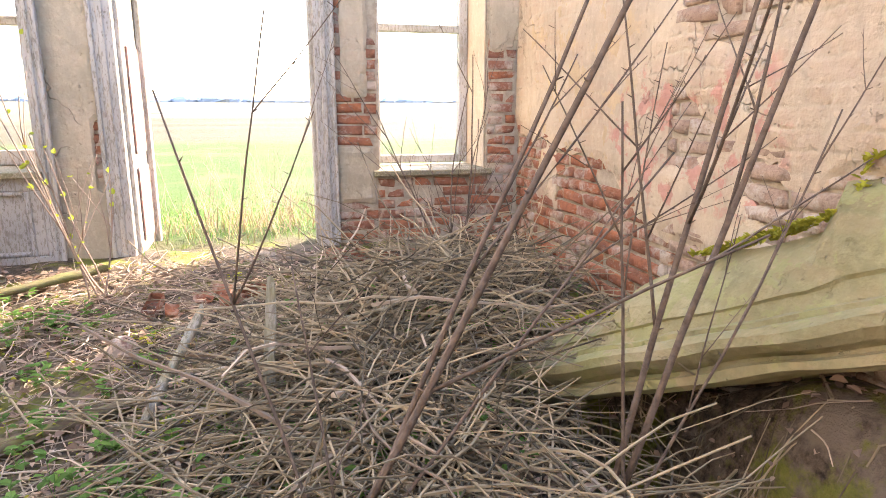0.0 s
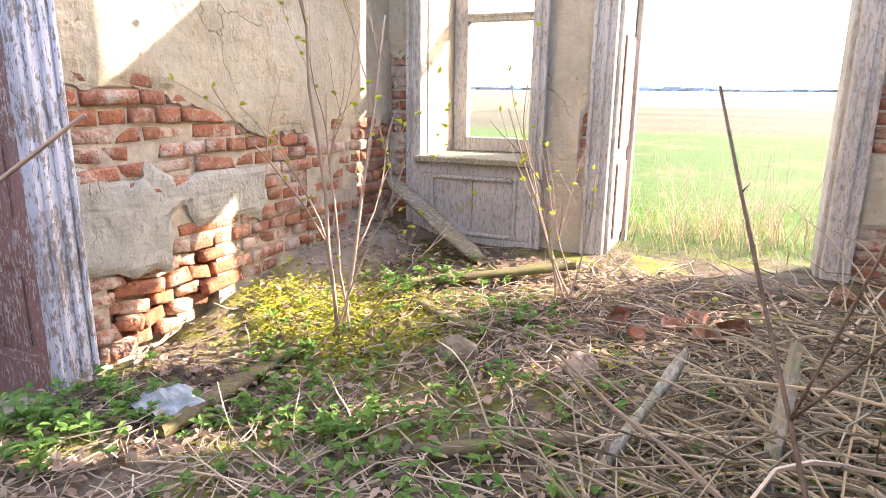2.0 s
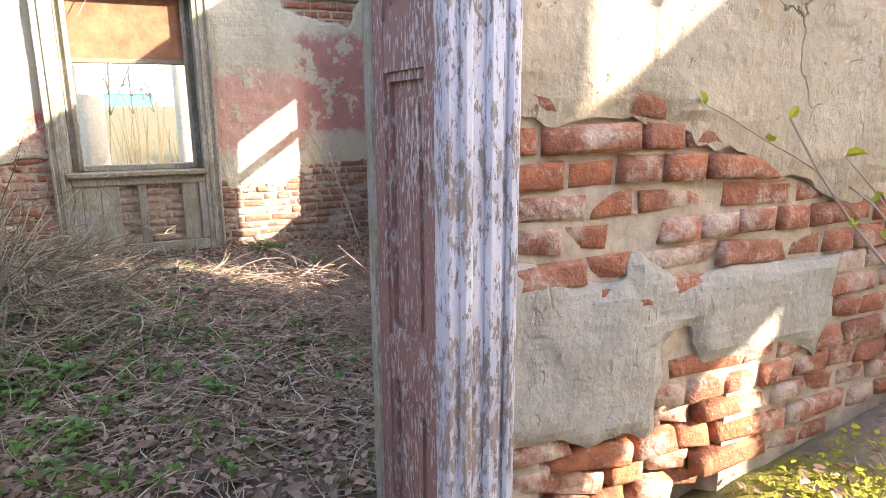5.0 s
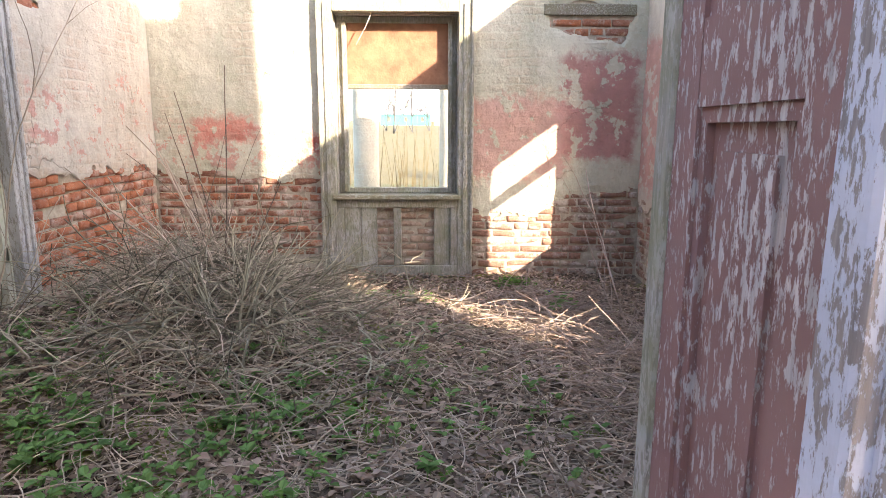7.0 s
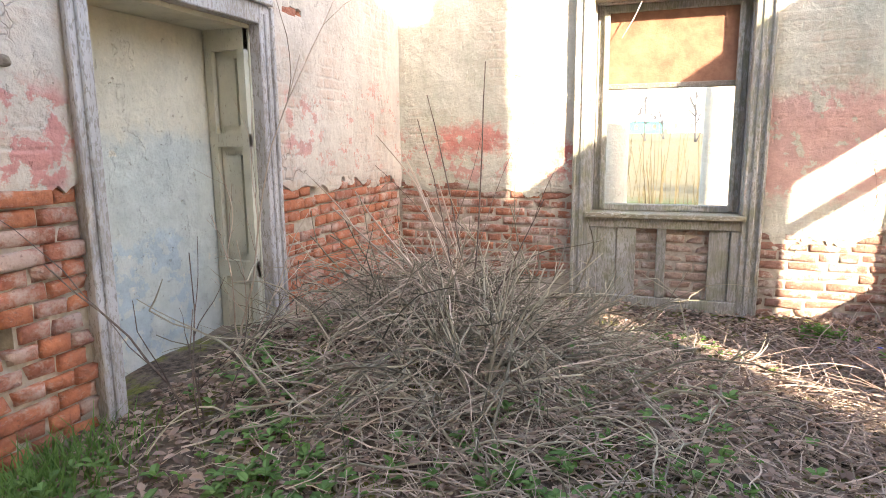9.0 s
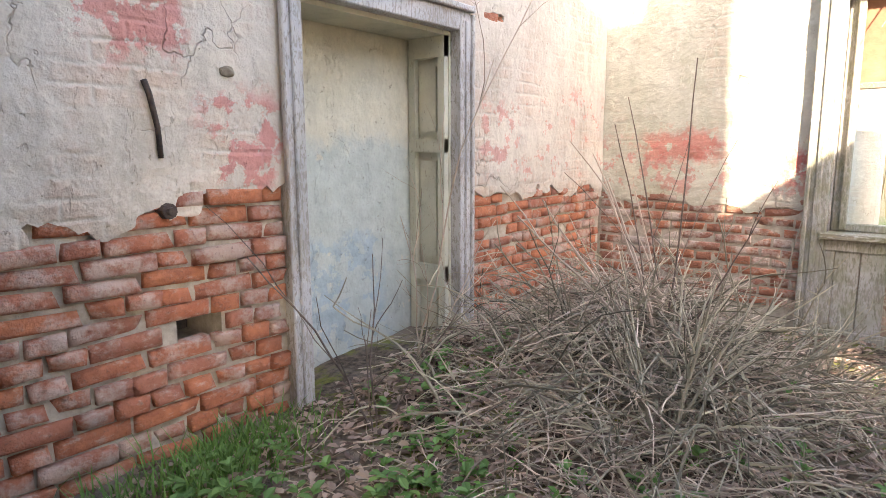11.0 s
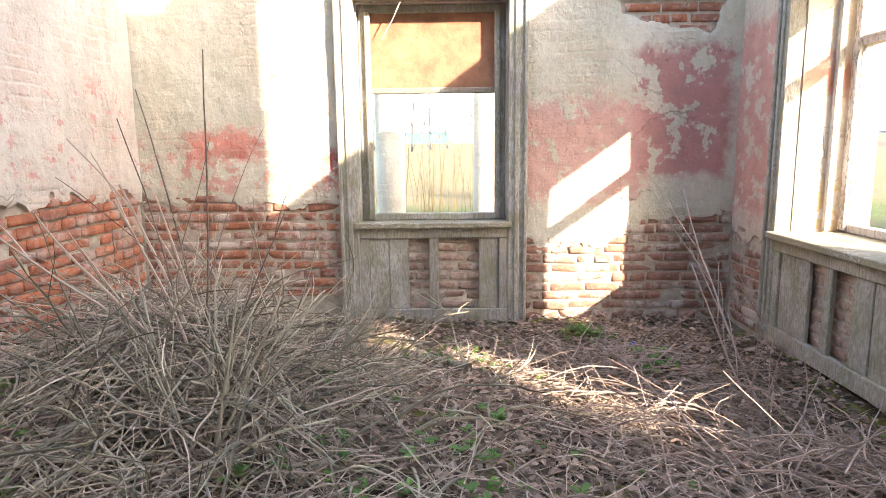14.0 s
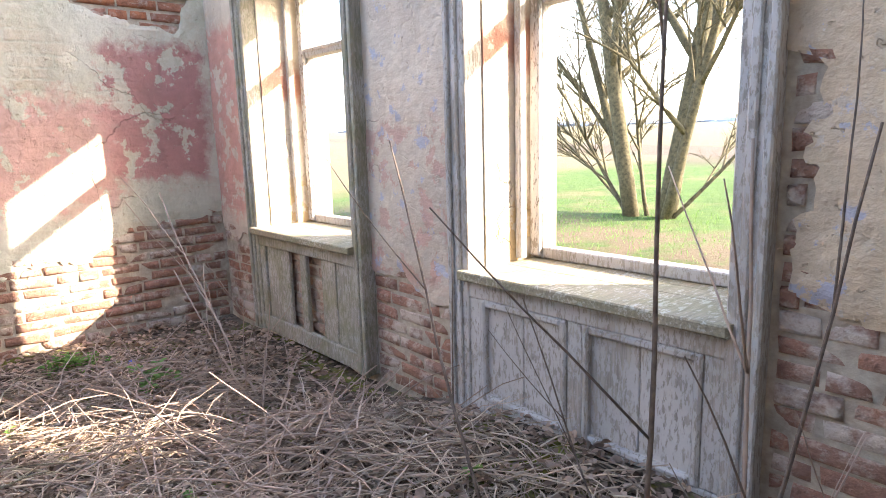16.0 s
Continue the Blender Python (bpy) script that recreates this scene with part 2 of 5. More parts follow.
MAT_MORTAR = mottled("lime_mortar", (0.31, 0.255, 0.20), (0.50, 0.43, 0.34), 18, 0.97)
MAT_WOOD_PALE = wood("wood_pale_paint", (0.53, 0.50, 0.475), (0.40, 0.36, 0.315), 0.38)
MAT_WOOD_LINING = wood("wood_green_grey_paint", (0.66, 0.63, 0.50), (0.50, 0.46, 0.37), 0.12, moss=0.08)
MAT_WOOD_GREY = wood("wood_grey", (0.46, 0.43, 0.39), (0.36, 0.33, 0.28), 0.5, moss=0.4)
MAT_WOOD_GREY_H = wood("wood_grey_level", (0.42, 0.38, 0.33), (0.26, 0.215, 0.17), 0.62, along=0, moss=0.3)
MAT_WOOD_SILL = wood("wood_sill", (0.50, 0.46, 0.38), (0.33, 0.28, 0.20), 0.6, along=1, moss=0.3)
MAT_WOOD_BLUE = wood("wood_white_blue_paint", (0.62, 0.63, 0.72), (0.34, 0.29, 0.27), 0.38)
MAT_WOOD_RED = wood("wood_red_brown_paint", (0.30, 0.165, 0.15), (0.54, 0.48, 0.46), 0.30)
MAT_WOOD_WHITE = wood("wood_white_paint", (0.66, 0.62, 0.58), (0.34, 0.29, 0.24), 0.34)
MAT_IRON = mottled("iron_rusted", (0.035, 0.028, 0.025), (0.09, 0.06, 0.045), 30, 0.7)
MAT_BOARD = mottled("fibreboard_brown", (0.21, 0.10, 0.06), (0.34, 0.17, 0.10), 6, 0.85)
MAT_TWIG = mottled("twig_dry", (0.13, 0.09, 0.066), (0.66, 0.53, 0.41), 9, 0.9, 0.85)
MAT_BRUSH = mottled("twig_brush", (0.045, 0.036, 0.026), (0.46, 0.37, 0.25), 9, 0.9, 0.85)
MAT_NETTLE = mottled("leaf_nettle", (0.09, 0.17, 0.05), (0.22, 0.36, 0.11), 8, 0.6, 0.7, True)
MAT_STRAW = mottled("straw", (0.30, 0.24, 0.12), (0.52, 0.44, 0.24), 8, 0.9, 0.6)
MAT_TWIG_DARK = mottled("twig_bark", (0.08, 0.058, 0.046), (0.23, 0.17, 0.135), 30, 0.85, 0.3)
MAT_TWIG_PALE = mottled("twig_pale", (0.20, 0.14, 0.11), (0.50, 0.38, 0.31), 12, 0.85, 0.6)
MAT_BUSH = mottled("twig_bush", (0.07, 0.06, 0.042), (0.52, 0.455, 0.325), 9, 0.9, 0.85)
MAT_FAR_TREE = mottled("far_tree_bark", (0.06, 0.058, 0.06), (0.10, 0.095, 0.09), 3, 0.95)
MAT_LEAF_DRY = mottled("leaf_dry", (0.13, 0.085, 0.064), (0.54, 0.40, 0.315), 5, 0.9, 0.9, True)
MAT_LEAF = mottled("leaf_green", (0.07, 0.15, 0.035), (0.20, 0.34, 0.08), 8, 0.7, 0.6, True)
MAT_BUD = mottled("leaf_young", (0.30, 0.38, 0.04), (0.50, 0.52, 0.08), 8, 0.7, 0.5, True)
MAT_MOSS = mottled("moss", (0.22, 0.22, 0.025), (0.48, 0.46, 0.06), 14, 1.0, 0.3)
MAT_LOG = wood("wood_rotten", (0.20, 0.17, 0.08), (0.15, 0.11, 0.075), 0.55, along=0, moss=0.6)
MAT_SLAB = plaster("plaster_cornice", (0.38, 0.33, 0.19), (0.22, 0.20, 0.10), [((0.34, 0.33, 0.15), 0.4, 3.0, -1, 3, 0.3)], 0)
MAT_TRUNK = mottled("trunk_bark", (0.045, 0.040, 0.024), (0.14, 0.12, 0.07), 22, 0.9)
MAT_COLUMN = plaster("plaster_column", (0.62, 0.56, 0.46), (0.48, 0.42, 0.33), [])
MAT_PLASTIC = mottled("plastic_film", (0.26, 0.28, 0.30), (0.44, 0.46, 0.48), 10, 0.35)
MAT_BLUE = mottled("plastic_blue", (0.02, 0.06, 0.45), (0.03, 0.09, 0.6), 10, 0.35)
MAT_STONE = mottled("stone", (0.15, 0.12, 0.085), (0.29, 0.24, 0.18), 15, 0.95)
# distance haze is put into the far woods' blue-grey colour
MAT_FAR_HAZED = mottled("far_trees_hazed", (0.26, 0.29, 0.36), (0.34, 0.37, 0.44), 0.05, 1.0)
MAT_FAR_WHITE = mottled("far_limewash", (0.40, 0.40, 0.42), (0.5, 0.5, 0.5), 0.5, 0.9)
MAT_FAR_GREEN = mottled("far_sheet_green", (0.05, 0.30, 0.26), (0.07, 0.36, 0.31), 0.5, 0.8)
MAT_REED = mottled("reed_dry", (0.07, 0.052, 0.026), (0.18, 0.14, 0.075), 10, 0.9, 0.7)


def ground_material():
    m, nt, b = nodes_of("ground_soil_grass", 1.0)
    pos = nt.nodes.new("ShaderNodeNewGeometry").outputs["Position"]
    sep = nt.nodes.new("ShaderNodeSeparateXYZ")
    nt.links.new(pos, sep.inputs[0])
    n1, n2, n3 = tex(nt, 2.2, 6, 0.65, pos), tex(nt, 24, 5, 0.7, pos), tex(nt, 0.05, 4, 0.6, pos)
    soil = mix(nt, ramp(nt, n2, 0.35, 0.7), (0.04, 0.03, 0.022), (0.23, 0.17, 0.125))
    soil = mix(nt, ramp(nt, n1, 0.5, 0.62), soil, (0.22, 0.17, 0.13))
    moss = ramp(nt, tex(nt, 3.1, 6, 0.7, pos), 0.51, 0.61)
    soil = mix(nt, calc(nt, "MULTIPLY", moss, 0.8), soil, mix(nt, n2, (0.10, 0.12, 0.02), (0.27, 0.27, 0.04)))
    near = mix(nt, ramp(nt, tex(nt, 5, 6, 0.7, pos), 0.3, 0.7), (0.028, 0.065, 0.007), (0.065, 0.11, 0.018))
    near = mix(nt, ramp(nt, tex(nt, 0.6, 5, 0.7, pos), 0.52, 0.66), near, (0.10, 0.095, 0.04))
    far = mix(nt, ramp(nt, tex(nt, 0.12, 5, 0.6, pos, (0.15, 1, 1)), 0.4, 0.6), (0.055, 0.048, 0.025), (0.095, 0.08, 0.045))
    y = sep.outputs[1]
    dist = calc(nt, "ADD", y, calc(nt, "MULTIPLY", tex(nt, 0.12, 3, 0.6, pos), 5.0))
    field = mix(nt, span(nt, dist, 23.0, 5000.0, 1.5), near, far)
    field = mix(nt, calc(nt, "MULTIPLY", span(nt, y, 60.0, 150.0, 8.0), ramp(nt, tex(nt, 0.03, 4, 0.6, pos, (0.12, 1, 1)), 0.42, 0.5)), field, (0.24, 0.24, 0.235))
    west = calc(nt, "ADD", sep.outputs[0], calc(nt, "MULTIPLY", tex(nt, 0.3, 3, 0.6, pos), 3.0))
    field = mix(nt, span(nt, west, -5000.0, -13.5, 1.0), field, mix(nt, n1, (0.10, 0.085, 0.04), (0.16, 0.13, 0.07)))
    band = span(nt, calc(nt, "ADD", y, calc(nt, "MULTIPLY", sep.outputs[0], 0.35)), 19.0, 28.0, 1.0)
    plough = calc(nt, "MULTIPLY", band, span(nt, sep.outputs[0], -5000.0, -12.0, 2.0))
    field = mix(nt, plough, field, (0.09, 0.065, 0.045))
    verge = calc(nt, "MULTIPLY", span(nt, calc(nt, "ADD", y, tex(nt, 0.8, 4, 0.6, pos)), 3.0, 9.6, 0.6), span(nt, sep.outputs[0], -13.0, -2.6, 1.0))
    field = mix(nt, calc(nt, "MULTIPLY", verge, ramp(nt, tex(nt, 1.7, 6, 0.7, pos), 0.36, 0.55)), field, mix(nt, n2, (0.06, 0.042, 0.026), (0.15, 0.115, 0.07)))
    bed = calc(nt, "MULTIPLY", span(nt, sep.outputs[0], -2.75, -1.55, 0.25), span(nt, y, 2.95, 3.75, 0.25))
    soil = mix(nt, calc(nt, "MULTIPLY", bed, ramp(nt, tex(nt, 7, 6, 0.7, pos), 0.38, 0.5)), soil, mix(nt, n2, (0.17, 0.18, 0.02), (0.44, 0.42, 0.05)))
    debris = calc(nt, "MULTIPLY", span(nt, sep.outputs[0], -2.8, -2.35, 0.12), span(nt, y, 3.5, 4.5, 0.15))
    soil = mix(nt, debris, soil, mix(nt, n2, (0.26, 0.19, 0.15), (0.46, 0.37, 0.31)))
    inside = calc(nt, "MULTIPLY", span(nt, sep.outputs[0], -8.6, 3.6, 0.1), span(nt, y, -6.0, 5.2, 0.35))
    nt.links.new(mix(nt, inside, field, soil), b.inputs["Base Color"])
    bump(nt, b, calc(nt, "ADD", n2, calc(nt, "MULTIPLY", tex(nt, 90, 4, 0.7, pos), 0.5)), 0.9, 0.03)
    return m


MAT_GROUND = ground_material()


# ---- builders ----
class Build:
    """Vertices and faces gathered for one mesh."""

    def __init__(self):
        self.v, self.f = [], []

    def box(self, lo, hi, m=None):
        n = len(self.v)
        for x, y, z in ((0, 0, 0), (1, 0, 0), (1, 1, 0), (0, 1, 0), (0, 0, 1), (1, 0, 1), (1, 1, 1), (0, 1, 1)):
            p = Vector(((hi if x else lo)[0], (hi if y else lo)[1], (hi if z else lo)[2]))
            self.v.append(m @ p if m else p)
        for q in ((0, 3, 2, 1), (4, 5, 6, 7), (0, 1, 5, 4), (1, 2, 6, 5), (2, 3, 7, 6), (3, 0, 4, 7)):
            self.f.append(tuple(n + i for i in q))
        return self

    def board(self, lo, hi, m=None, edge=0.006):
        """A box with chamfered edges along the room side (the low w side)."""
        n = len(self.v)
        (u0, w0, z0), (u1, w1, z1) = lo, hi
        e = min(edge, (u1 - u0) * 0.3, (z1 - z0) * 0.3, (w1 - w0) * 0.5)
        for u, w, z in ((u0, w1, z0), (u1, w1, z0), (u1, w1, z1), (u0, w1, z1), (u0, w0 + e, z0), (u1, w0 + e, z0), (u1, w0 + e, z1), (u0, w0 + e, z1),
                        (u0 + e, w0, z0 + e), (u1 - e, w0, z0 + e), (u1 - e, w0, z1 - e), (u0 + e, w0, z1 - e)):
            p = Vector((u, w, z))
            self.v.append(m @ p if m else p)
        self.f += [tuple(n + i for i in q) for q in ((0, 3, 2, 1), (8, 9, 10, 11))]
        for i in range(4):
            j = (i + 1) % 4
            self.f += [(n + i, n + j, n + 4 + j, n + 4 + i), (n + 4 + i, n + 4 + j, n + 8 + j, n + 8 + i)]
        return self

    def tube(self, pts, r0, r1, sides=5):
        n0, k = len(self.v), len(pts)
        for i, p in enumerate(pts):
            d = (pts[min(i + 1, k - 1)] - pts[max(i - 1, 0)])
            d = d.normalized() if d.length > 1e-6 else Vector((0, 0, 1))
            a = d.orthogonal().normalized()
            b = d.cross(a)
            r = r0 + (r1 - r0) * i / max(1, k - 1)
            for s in range(sides):
                t = 2 * math.pi * s / sides
                self.v.append(p + (a * math.cos(t) + b * math.sin(t)) * r)
        for i in range(k - 1):
            for s in range(sides):
                t = (s + 1) % sides
                self.f.append((n0 + i * sides + s, n0 + i * sides + t, n0 + (i + 1) * sides + t, n0 + (i + 1) * sides + s))
        self.f.append(tuple(n0 + s for s in reversed(range(sides))))
        self.f.append(tuple(n0 + (k - 1) * sides + s for s in range(sides)))
        return self

    def leaf(self, p, d, up, length, width, fold=0.25):
        side = d.cross(up)
        side = side.normalized() if side.length > 1e-6 else d.orthogonal().normalized()
        up = side.cross(d)
        n = len(self.v)
        for t, w, z in ((0.0, 0.0, 0.0), (0.3, 0.45, fold), (0.7, 0.40, fold), (1.0, 0.0, -0.15), (0.7, -0.40, fold), (0.3, -0.45, fold)):
            self.v.append(p + d * length * t + side * width * w + up * width * z)
        self.f += [(n, n + 1, n + 2, n + 3), (n, n + 3, n + 4, n + 5)]
        return self

    def mesh(self, name, material, smooth=False):
        me = bpy.data.meshes.new(name)
        me.from_pydata([tuple(p) for p in self.v], [], self.f)
        me.materials.append(material)
        if smooth:
            me.polygons.foreach_set("use_smooth", [True] * len(me.polygons))
        me.update()
        return me


def part(name, build, material, parent=None, label="", smooth=False):
    ob = new(name, build.mesh(name, material, smooth))
    if parent is not None:
        ob.parent = parent
    return tagged(ob, label) if label else ob


def thing(name, label, category, group="", at=(0, 0, 0)):
    ob = new(name)
    ob.empty_display_size = 0.1
    ob.location = at
    bpy.context.view_layer.update()
    return tagged(ob, label, category, group)


def clamp(x, a=0.0, b=1.0):
    return max(a, min(b, x))


def smooth_step(a, b, x):
    t = clamp((x - a) / (b - a))
    return t * t * (3 - 2 * t)


def nz(x, y, s=0.0):
    return noise.noise(Vector((x, y, s)))


# ---- plan ----
X_E, X_D, X_D2, X_W = 1.57, -2.744, -3.22, -8.277
Y_F1, Y_F2, Y_S = 4.86, 3.86, -0.78
SPACES = {  # wall frame: along, into the wall, up
    "east": Matrix(((0, 1, 0, X_E), (-1, 0, 0, 0), (0, 0, 1, 0), (0, 0, 0, 1))),
    "dividing": Matrix(((0, -1, 0, X_D), (1, 0, 0, 0), (0, 0, 1, 0), (0, 0, 0, 1))),
    "west": Matrix(((0, -1, 0, X_W), (1, 0, 0, 0), (0, 0, 1, 0), (0, 0, 0, 1))),
    "south": Matrix(((-1, 0, 0, 0), (0, -1, 0, Y_S), (0, 0, 1, 0), (0, 0, 0, 1))),
    "front_hall": Matrix.Translation((0, Y_F1, 0)),
    "front_room": Matrix.Translation((0, Y_F2, 0)),
}


def height(x, y):
    """The ground's height: rubble and litter inside, a field that rises gently outside."""
    z = 0.05 * nz(x * 0.9, y * 0.9, 3) + 0.022 * nz(x * 4, y * 4, 7) + 0.01 * nz(x * 11, y * 11, 9)
    room = smooth_step(-2.6, -3.2, x)
    hall = 0.17 + 0.20 * smooth_step(2.6, 4.5, y) + 0.22 * math.exp(-((x - 0.35) ** 2 / 0.7 + (y - 3.0) ** 2 / 0.9)) + 0.06 * smooth_step(-1.9, -2.7, x) + 0.36 * smooth_step(1.0, 1.45, x) * smooth_step(2.5, 1.7, y) + 0.09 * smooth_step(-2.25, -2.7, x) * smooth_step(2.7, 3.2, y)
    inner = 0.05 + 0.18 * smooth_step(0.9, -0.7, y) + 0.44 * math.exp(-((x + 5.95) ** 2 + (y - 0.5) ** 2) / 0.95) + 0.17 * smooth_step(2.7, 3.7, y) * smooth_step(-6.4, -5.0, x)
    z += hall * (1 - room) + inner * room
    pit = smooth_step(0.62, 0.95, x + 0.5 * (y - 1.9)) * smooth_step(2.75, 2.3, y) * smooth_step(-0.2, 0.3, y)
    z -= 0.7 * pit * (1 - room) * smooth_step(1.38, 1.10, x)
    out = max(y - 5.3, -9.2 - x, x - 4.0, -7.0 - y, 0.0)
    if out > 0:
        k = smooth_step(0, 2.5, out)
        z = z * (1 - k) + k * (0.26 + 0.06 * nz(x * 0.3, y * 0.3, 1))
        z += 0.0125 * max(0.0, math.hypot(x + 3, y - 2) - 9)
    return z


def ground():
    def lines(lo, hi, step):
        inner = list(np.arange(lo, hi, step))
        a, d = [], step
        x = lo
        while x > -4200:
            d *= 1.22
            x -= d
            a.append(x)
        c, d = [], step
        x = inner[-1]
        while x < 4200:
            d *= 1.22
            x += d
            c.append(x)
        return a[::-1] + inner + c
    xs, ys = lines(-9.0, 2.4, 0.06), lines(-1.6, 6.5, 0.06)
    b = Build()
    b.v = [Vector((x, y, height(x, y))) for y in ys for x in xs]
    n = len(xs)
    b.f = [(j * n + i, j * n + i + 1, (j + 1) * n + i + 1, (j + 1) * n + i) for j in range(len(ys) - 1) for i in range(n - 1)]
    ob = part("ground", b, MAT_GROUND, smooth=True)
    tagged(ob, "earth floor of litter and moss running out into green fields", "ground", kind="structure")


ground()


# ---- walls: core with openings, plaster skin, bricks ----
def inside(poly, u, z):
    """Signed distance to a polygon, positive inside."""
    best, odd = 1e9, False
    k = len(poly)
    for i in range(k):
        (ax, az), (bx, bz) = poly[i], poly[(i + 1) % k]
        dx, dz = bx - ax, bz - az
        t = clamp(((u - ax) * dx + (z - az) * dz) / (dx * dx + dz * dz + 1e-12))
        best = min(best, math.hypot(u - ax - t * dx, z - az - t * dz))
        if (az > z) != (bz > z) and u < ax + (z - az) / (bz - az) * dx:
            odd = not odd
    return best if odd else -best


def level(points, u):
    """A height that runs from point to point."""
    for (a, za), (b, zb) in zip(points, points[1:]):
        if u <= b:
            return za + (zb - za) * clamp((u - a) / (b - a))
    return points[-1][1]


def wall_core(name, space, u0, u1, top, thick, openings, label, low=-0.4, material=None, face=0.011):
    """top: heights from point to point along the wall. openings: u0, u1, z0, z1."""
    m = SPACES[space]
    cuts = sorted({u0, u1, *[p for p, _ in top if u0 < p < u1], *[c for o in openings for c in o[:2] if u0 < c < u1]})
    b = Build()
    for a, c in zip(cuts, cuts[1:]):
        mid = (a + c) / 2
        z = low
        for o in sorted((o for o in openings if o[0] <= mid <= o[1]), key=lambda o: o[2]):
            if o[2] > z:
                b.box((a, face, z), (c, thick, o[2]), m)
            z = o[3]
        zt = level(top, mid)
        if zt > z:
            b.box((a, face, z), (c, thick, zt), m)
    return tagged(part(name, b, material or MAT_MORTAR), label, "wall", kind="structure")


def skin(wall, space, u0, u1, z0, z1, field, openings, material, seed, step=0.035, thick=0.02, ragged=1.0):
    """The plaster that is left on a wall: a thin layer with ragged broken edges, where field(u, z) is positive."""
    m = SPACES[space]
    nu, nzs = int((u1 - u0) / step) + 1, int((z1 - z0) / step) + 1
    du, dz = (u1 - u0) / (nu - 1), (z1 - z0) / (nzs - 1)
    val = {}
    for j in range(nzs):
        for i in range(nu):
            u, z = u0 + i * du, z0 + j * dz
            f = field(u, z) + ragged * (0.06 * nz(u * 3.3, z * 3.3, seed) + 0.05 * nz(u * 7, z * 13, seed + 5) + 0.028 * nz(u * 23, z * 23, seed + 8))
            for o in openings:
                f = min(f, max(o[0] - u, u - o[1], o[2] - z, z - o[3]))
            val[i, j] = f
    b, at = Build(), {}

    def vert(key, u, z, edge=0.0):
        if key not in at:
            at[key] = len(b.v)
            w = -0.004 - (thick - 0.004) * smooth_step(0.0, 0.10, edge) - 0.007 * nz(u * 2.1, z * 2.1, seed + 2) - 0.004 * nz(u * 8, z * 8, seed + 4)
            b.v.append(m @ Vector((u, w, z)))
        return at[key]

    rim = []
    for j in range(nzs - 1):
        for i in range(nu - 1):
            ring = [(i, j), (i + 1, j), (i + 1, j + 1), (i, j + 1)]
            vs = [val[c] for c in ring]
            if max(vs) <= 0:
                continue
            poly = []
            for k in range(4):
                c, d = ring[k], ring[(k + 1) % 4]
                if val[c] > 0:
                    poly.append((vert(c, u0 + c[0] * du, z0 + c[1] * dz, val[c]), False))
                if (val[c] > 0) != (val[d] > 0):
                    t = val[c] / (val[c] - val[d])
                    key = (min(c, d), max(c, d))
                    poly.append((vert(key, u0 + (c[0] + (d[0] - c[0]) * t) * du, z0 + (c[1] + (d[1] - c[1]) * t) * dz), True))
            if len(poly) >= 3:
                b.f.append(tuple(p[0] for p in poly))
                for k in range(len(poly)):
                    if poly[k][1] and poly[(k + 1) % len(poly)][1]:
                        rim.append((poly[k][0], poly[(k + 1) % len(poly)][0]))
    inward = m.to_3x3() @ Vector((0, thick + 0.026, 0))
    deep = {}
    for a, c in rim:
        for k in (a, c):
            if k not in deep:
                deep[k] = len(b.v)
                b.v.append(b.v[k] + inward)
        b.f.append((c, a, deep[a], deep[c]))
    return part("plaster", b, material, wall, "old lime plaster with ragged broken edges")


def brick_mesh(length, seed):
    """A worn brick: rounded arrises, an uneven face, now and then a broken corner."""
    rnd = random.Random(seed)
    h, d = 0.033, 0.06
    b = Build()
    j = lambda s: rnd.uniform(-s, s)
    x = length / 2
    chip = rnd.randrange(8)
    rings = [(x, h, d), (x, h, 0.016), (x - 0.006, h - 0.005, 0.005), (x - 0.022, h - 0.013, 0.0)]
    for k, (a, c, w) in enumerate(rings):
        for i, (sx, sz) in enumerate(((-1, -1), (1, -1), (1, 1), (-1, 1))):
            cut = 0.014 if i == chip and k else 0.0
            b.v.append(Vector((sx * (a - cut) + j(0.004), w + cut * 0.7 + j(0.003) * (k > 0), sz * (c - cut * 0.5) + j(0.003))))
    for k in range(3):
        for i in range(4):
            n = (i + 1) % 4
            b.f.append((4 * k + i, 4 * k + n, 4 * k + 4 + n, 4 * k + 4 + i))
    c = len(b.v)
    b.v.append(Vector((j(0.025), -0.003 + j(0.004), j(0.01))))
    for i in range(4):
        b.f.append((12 + i, 12 + (i + 1) % 4, c))
    return b


MESHES = {}


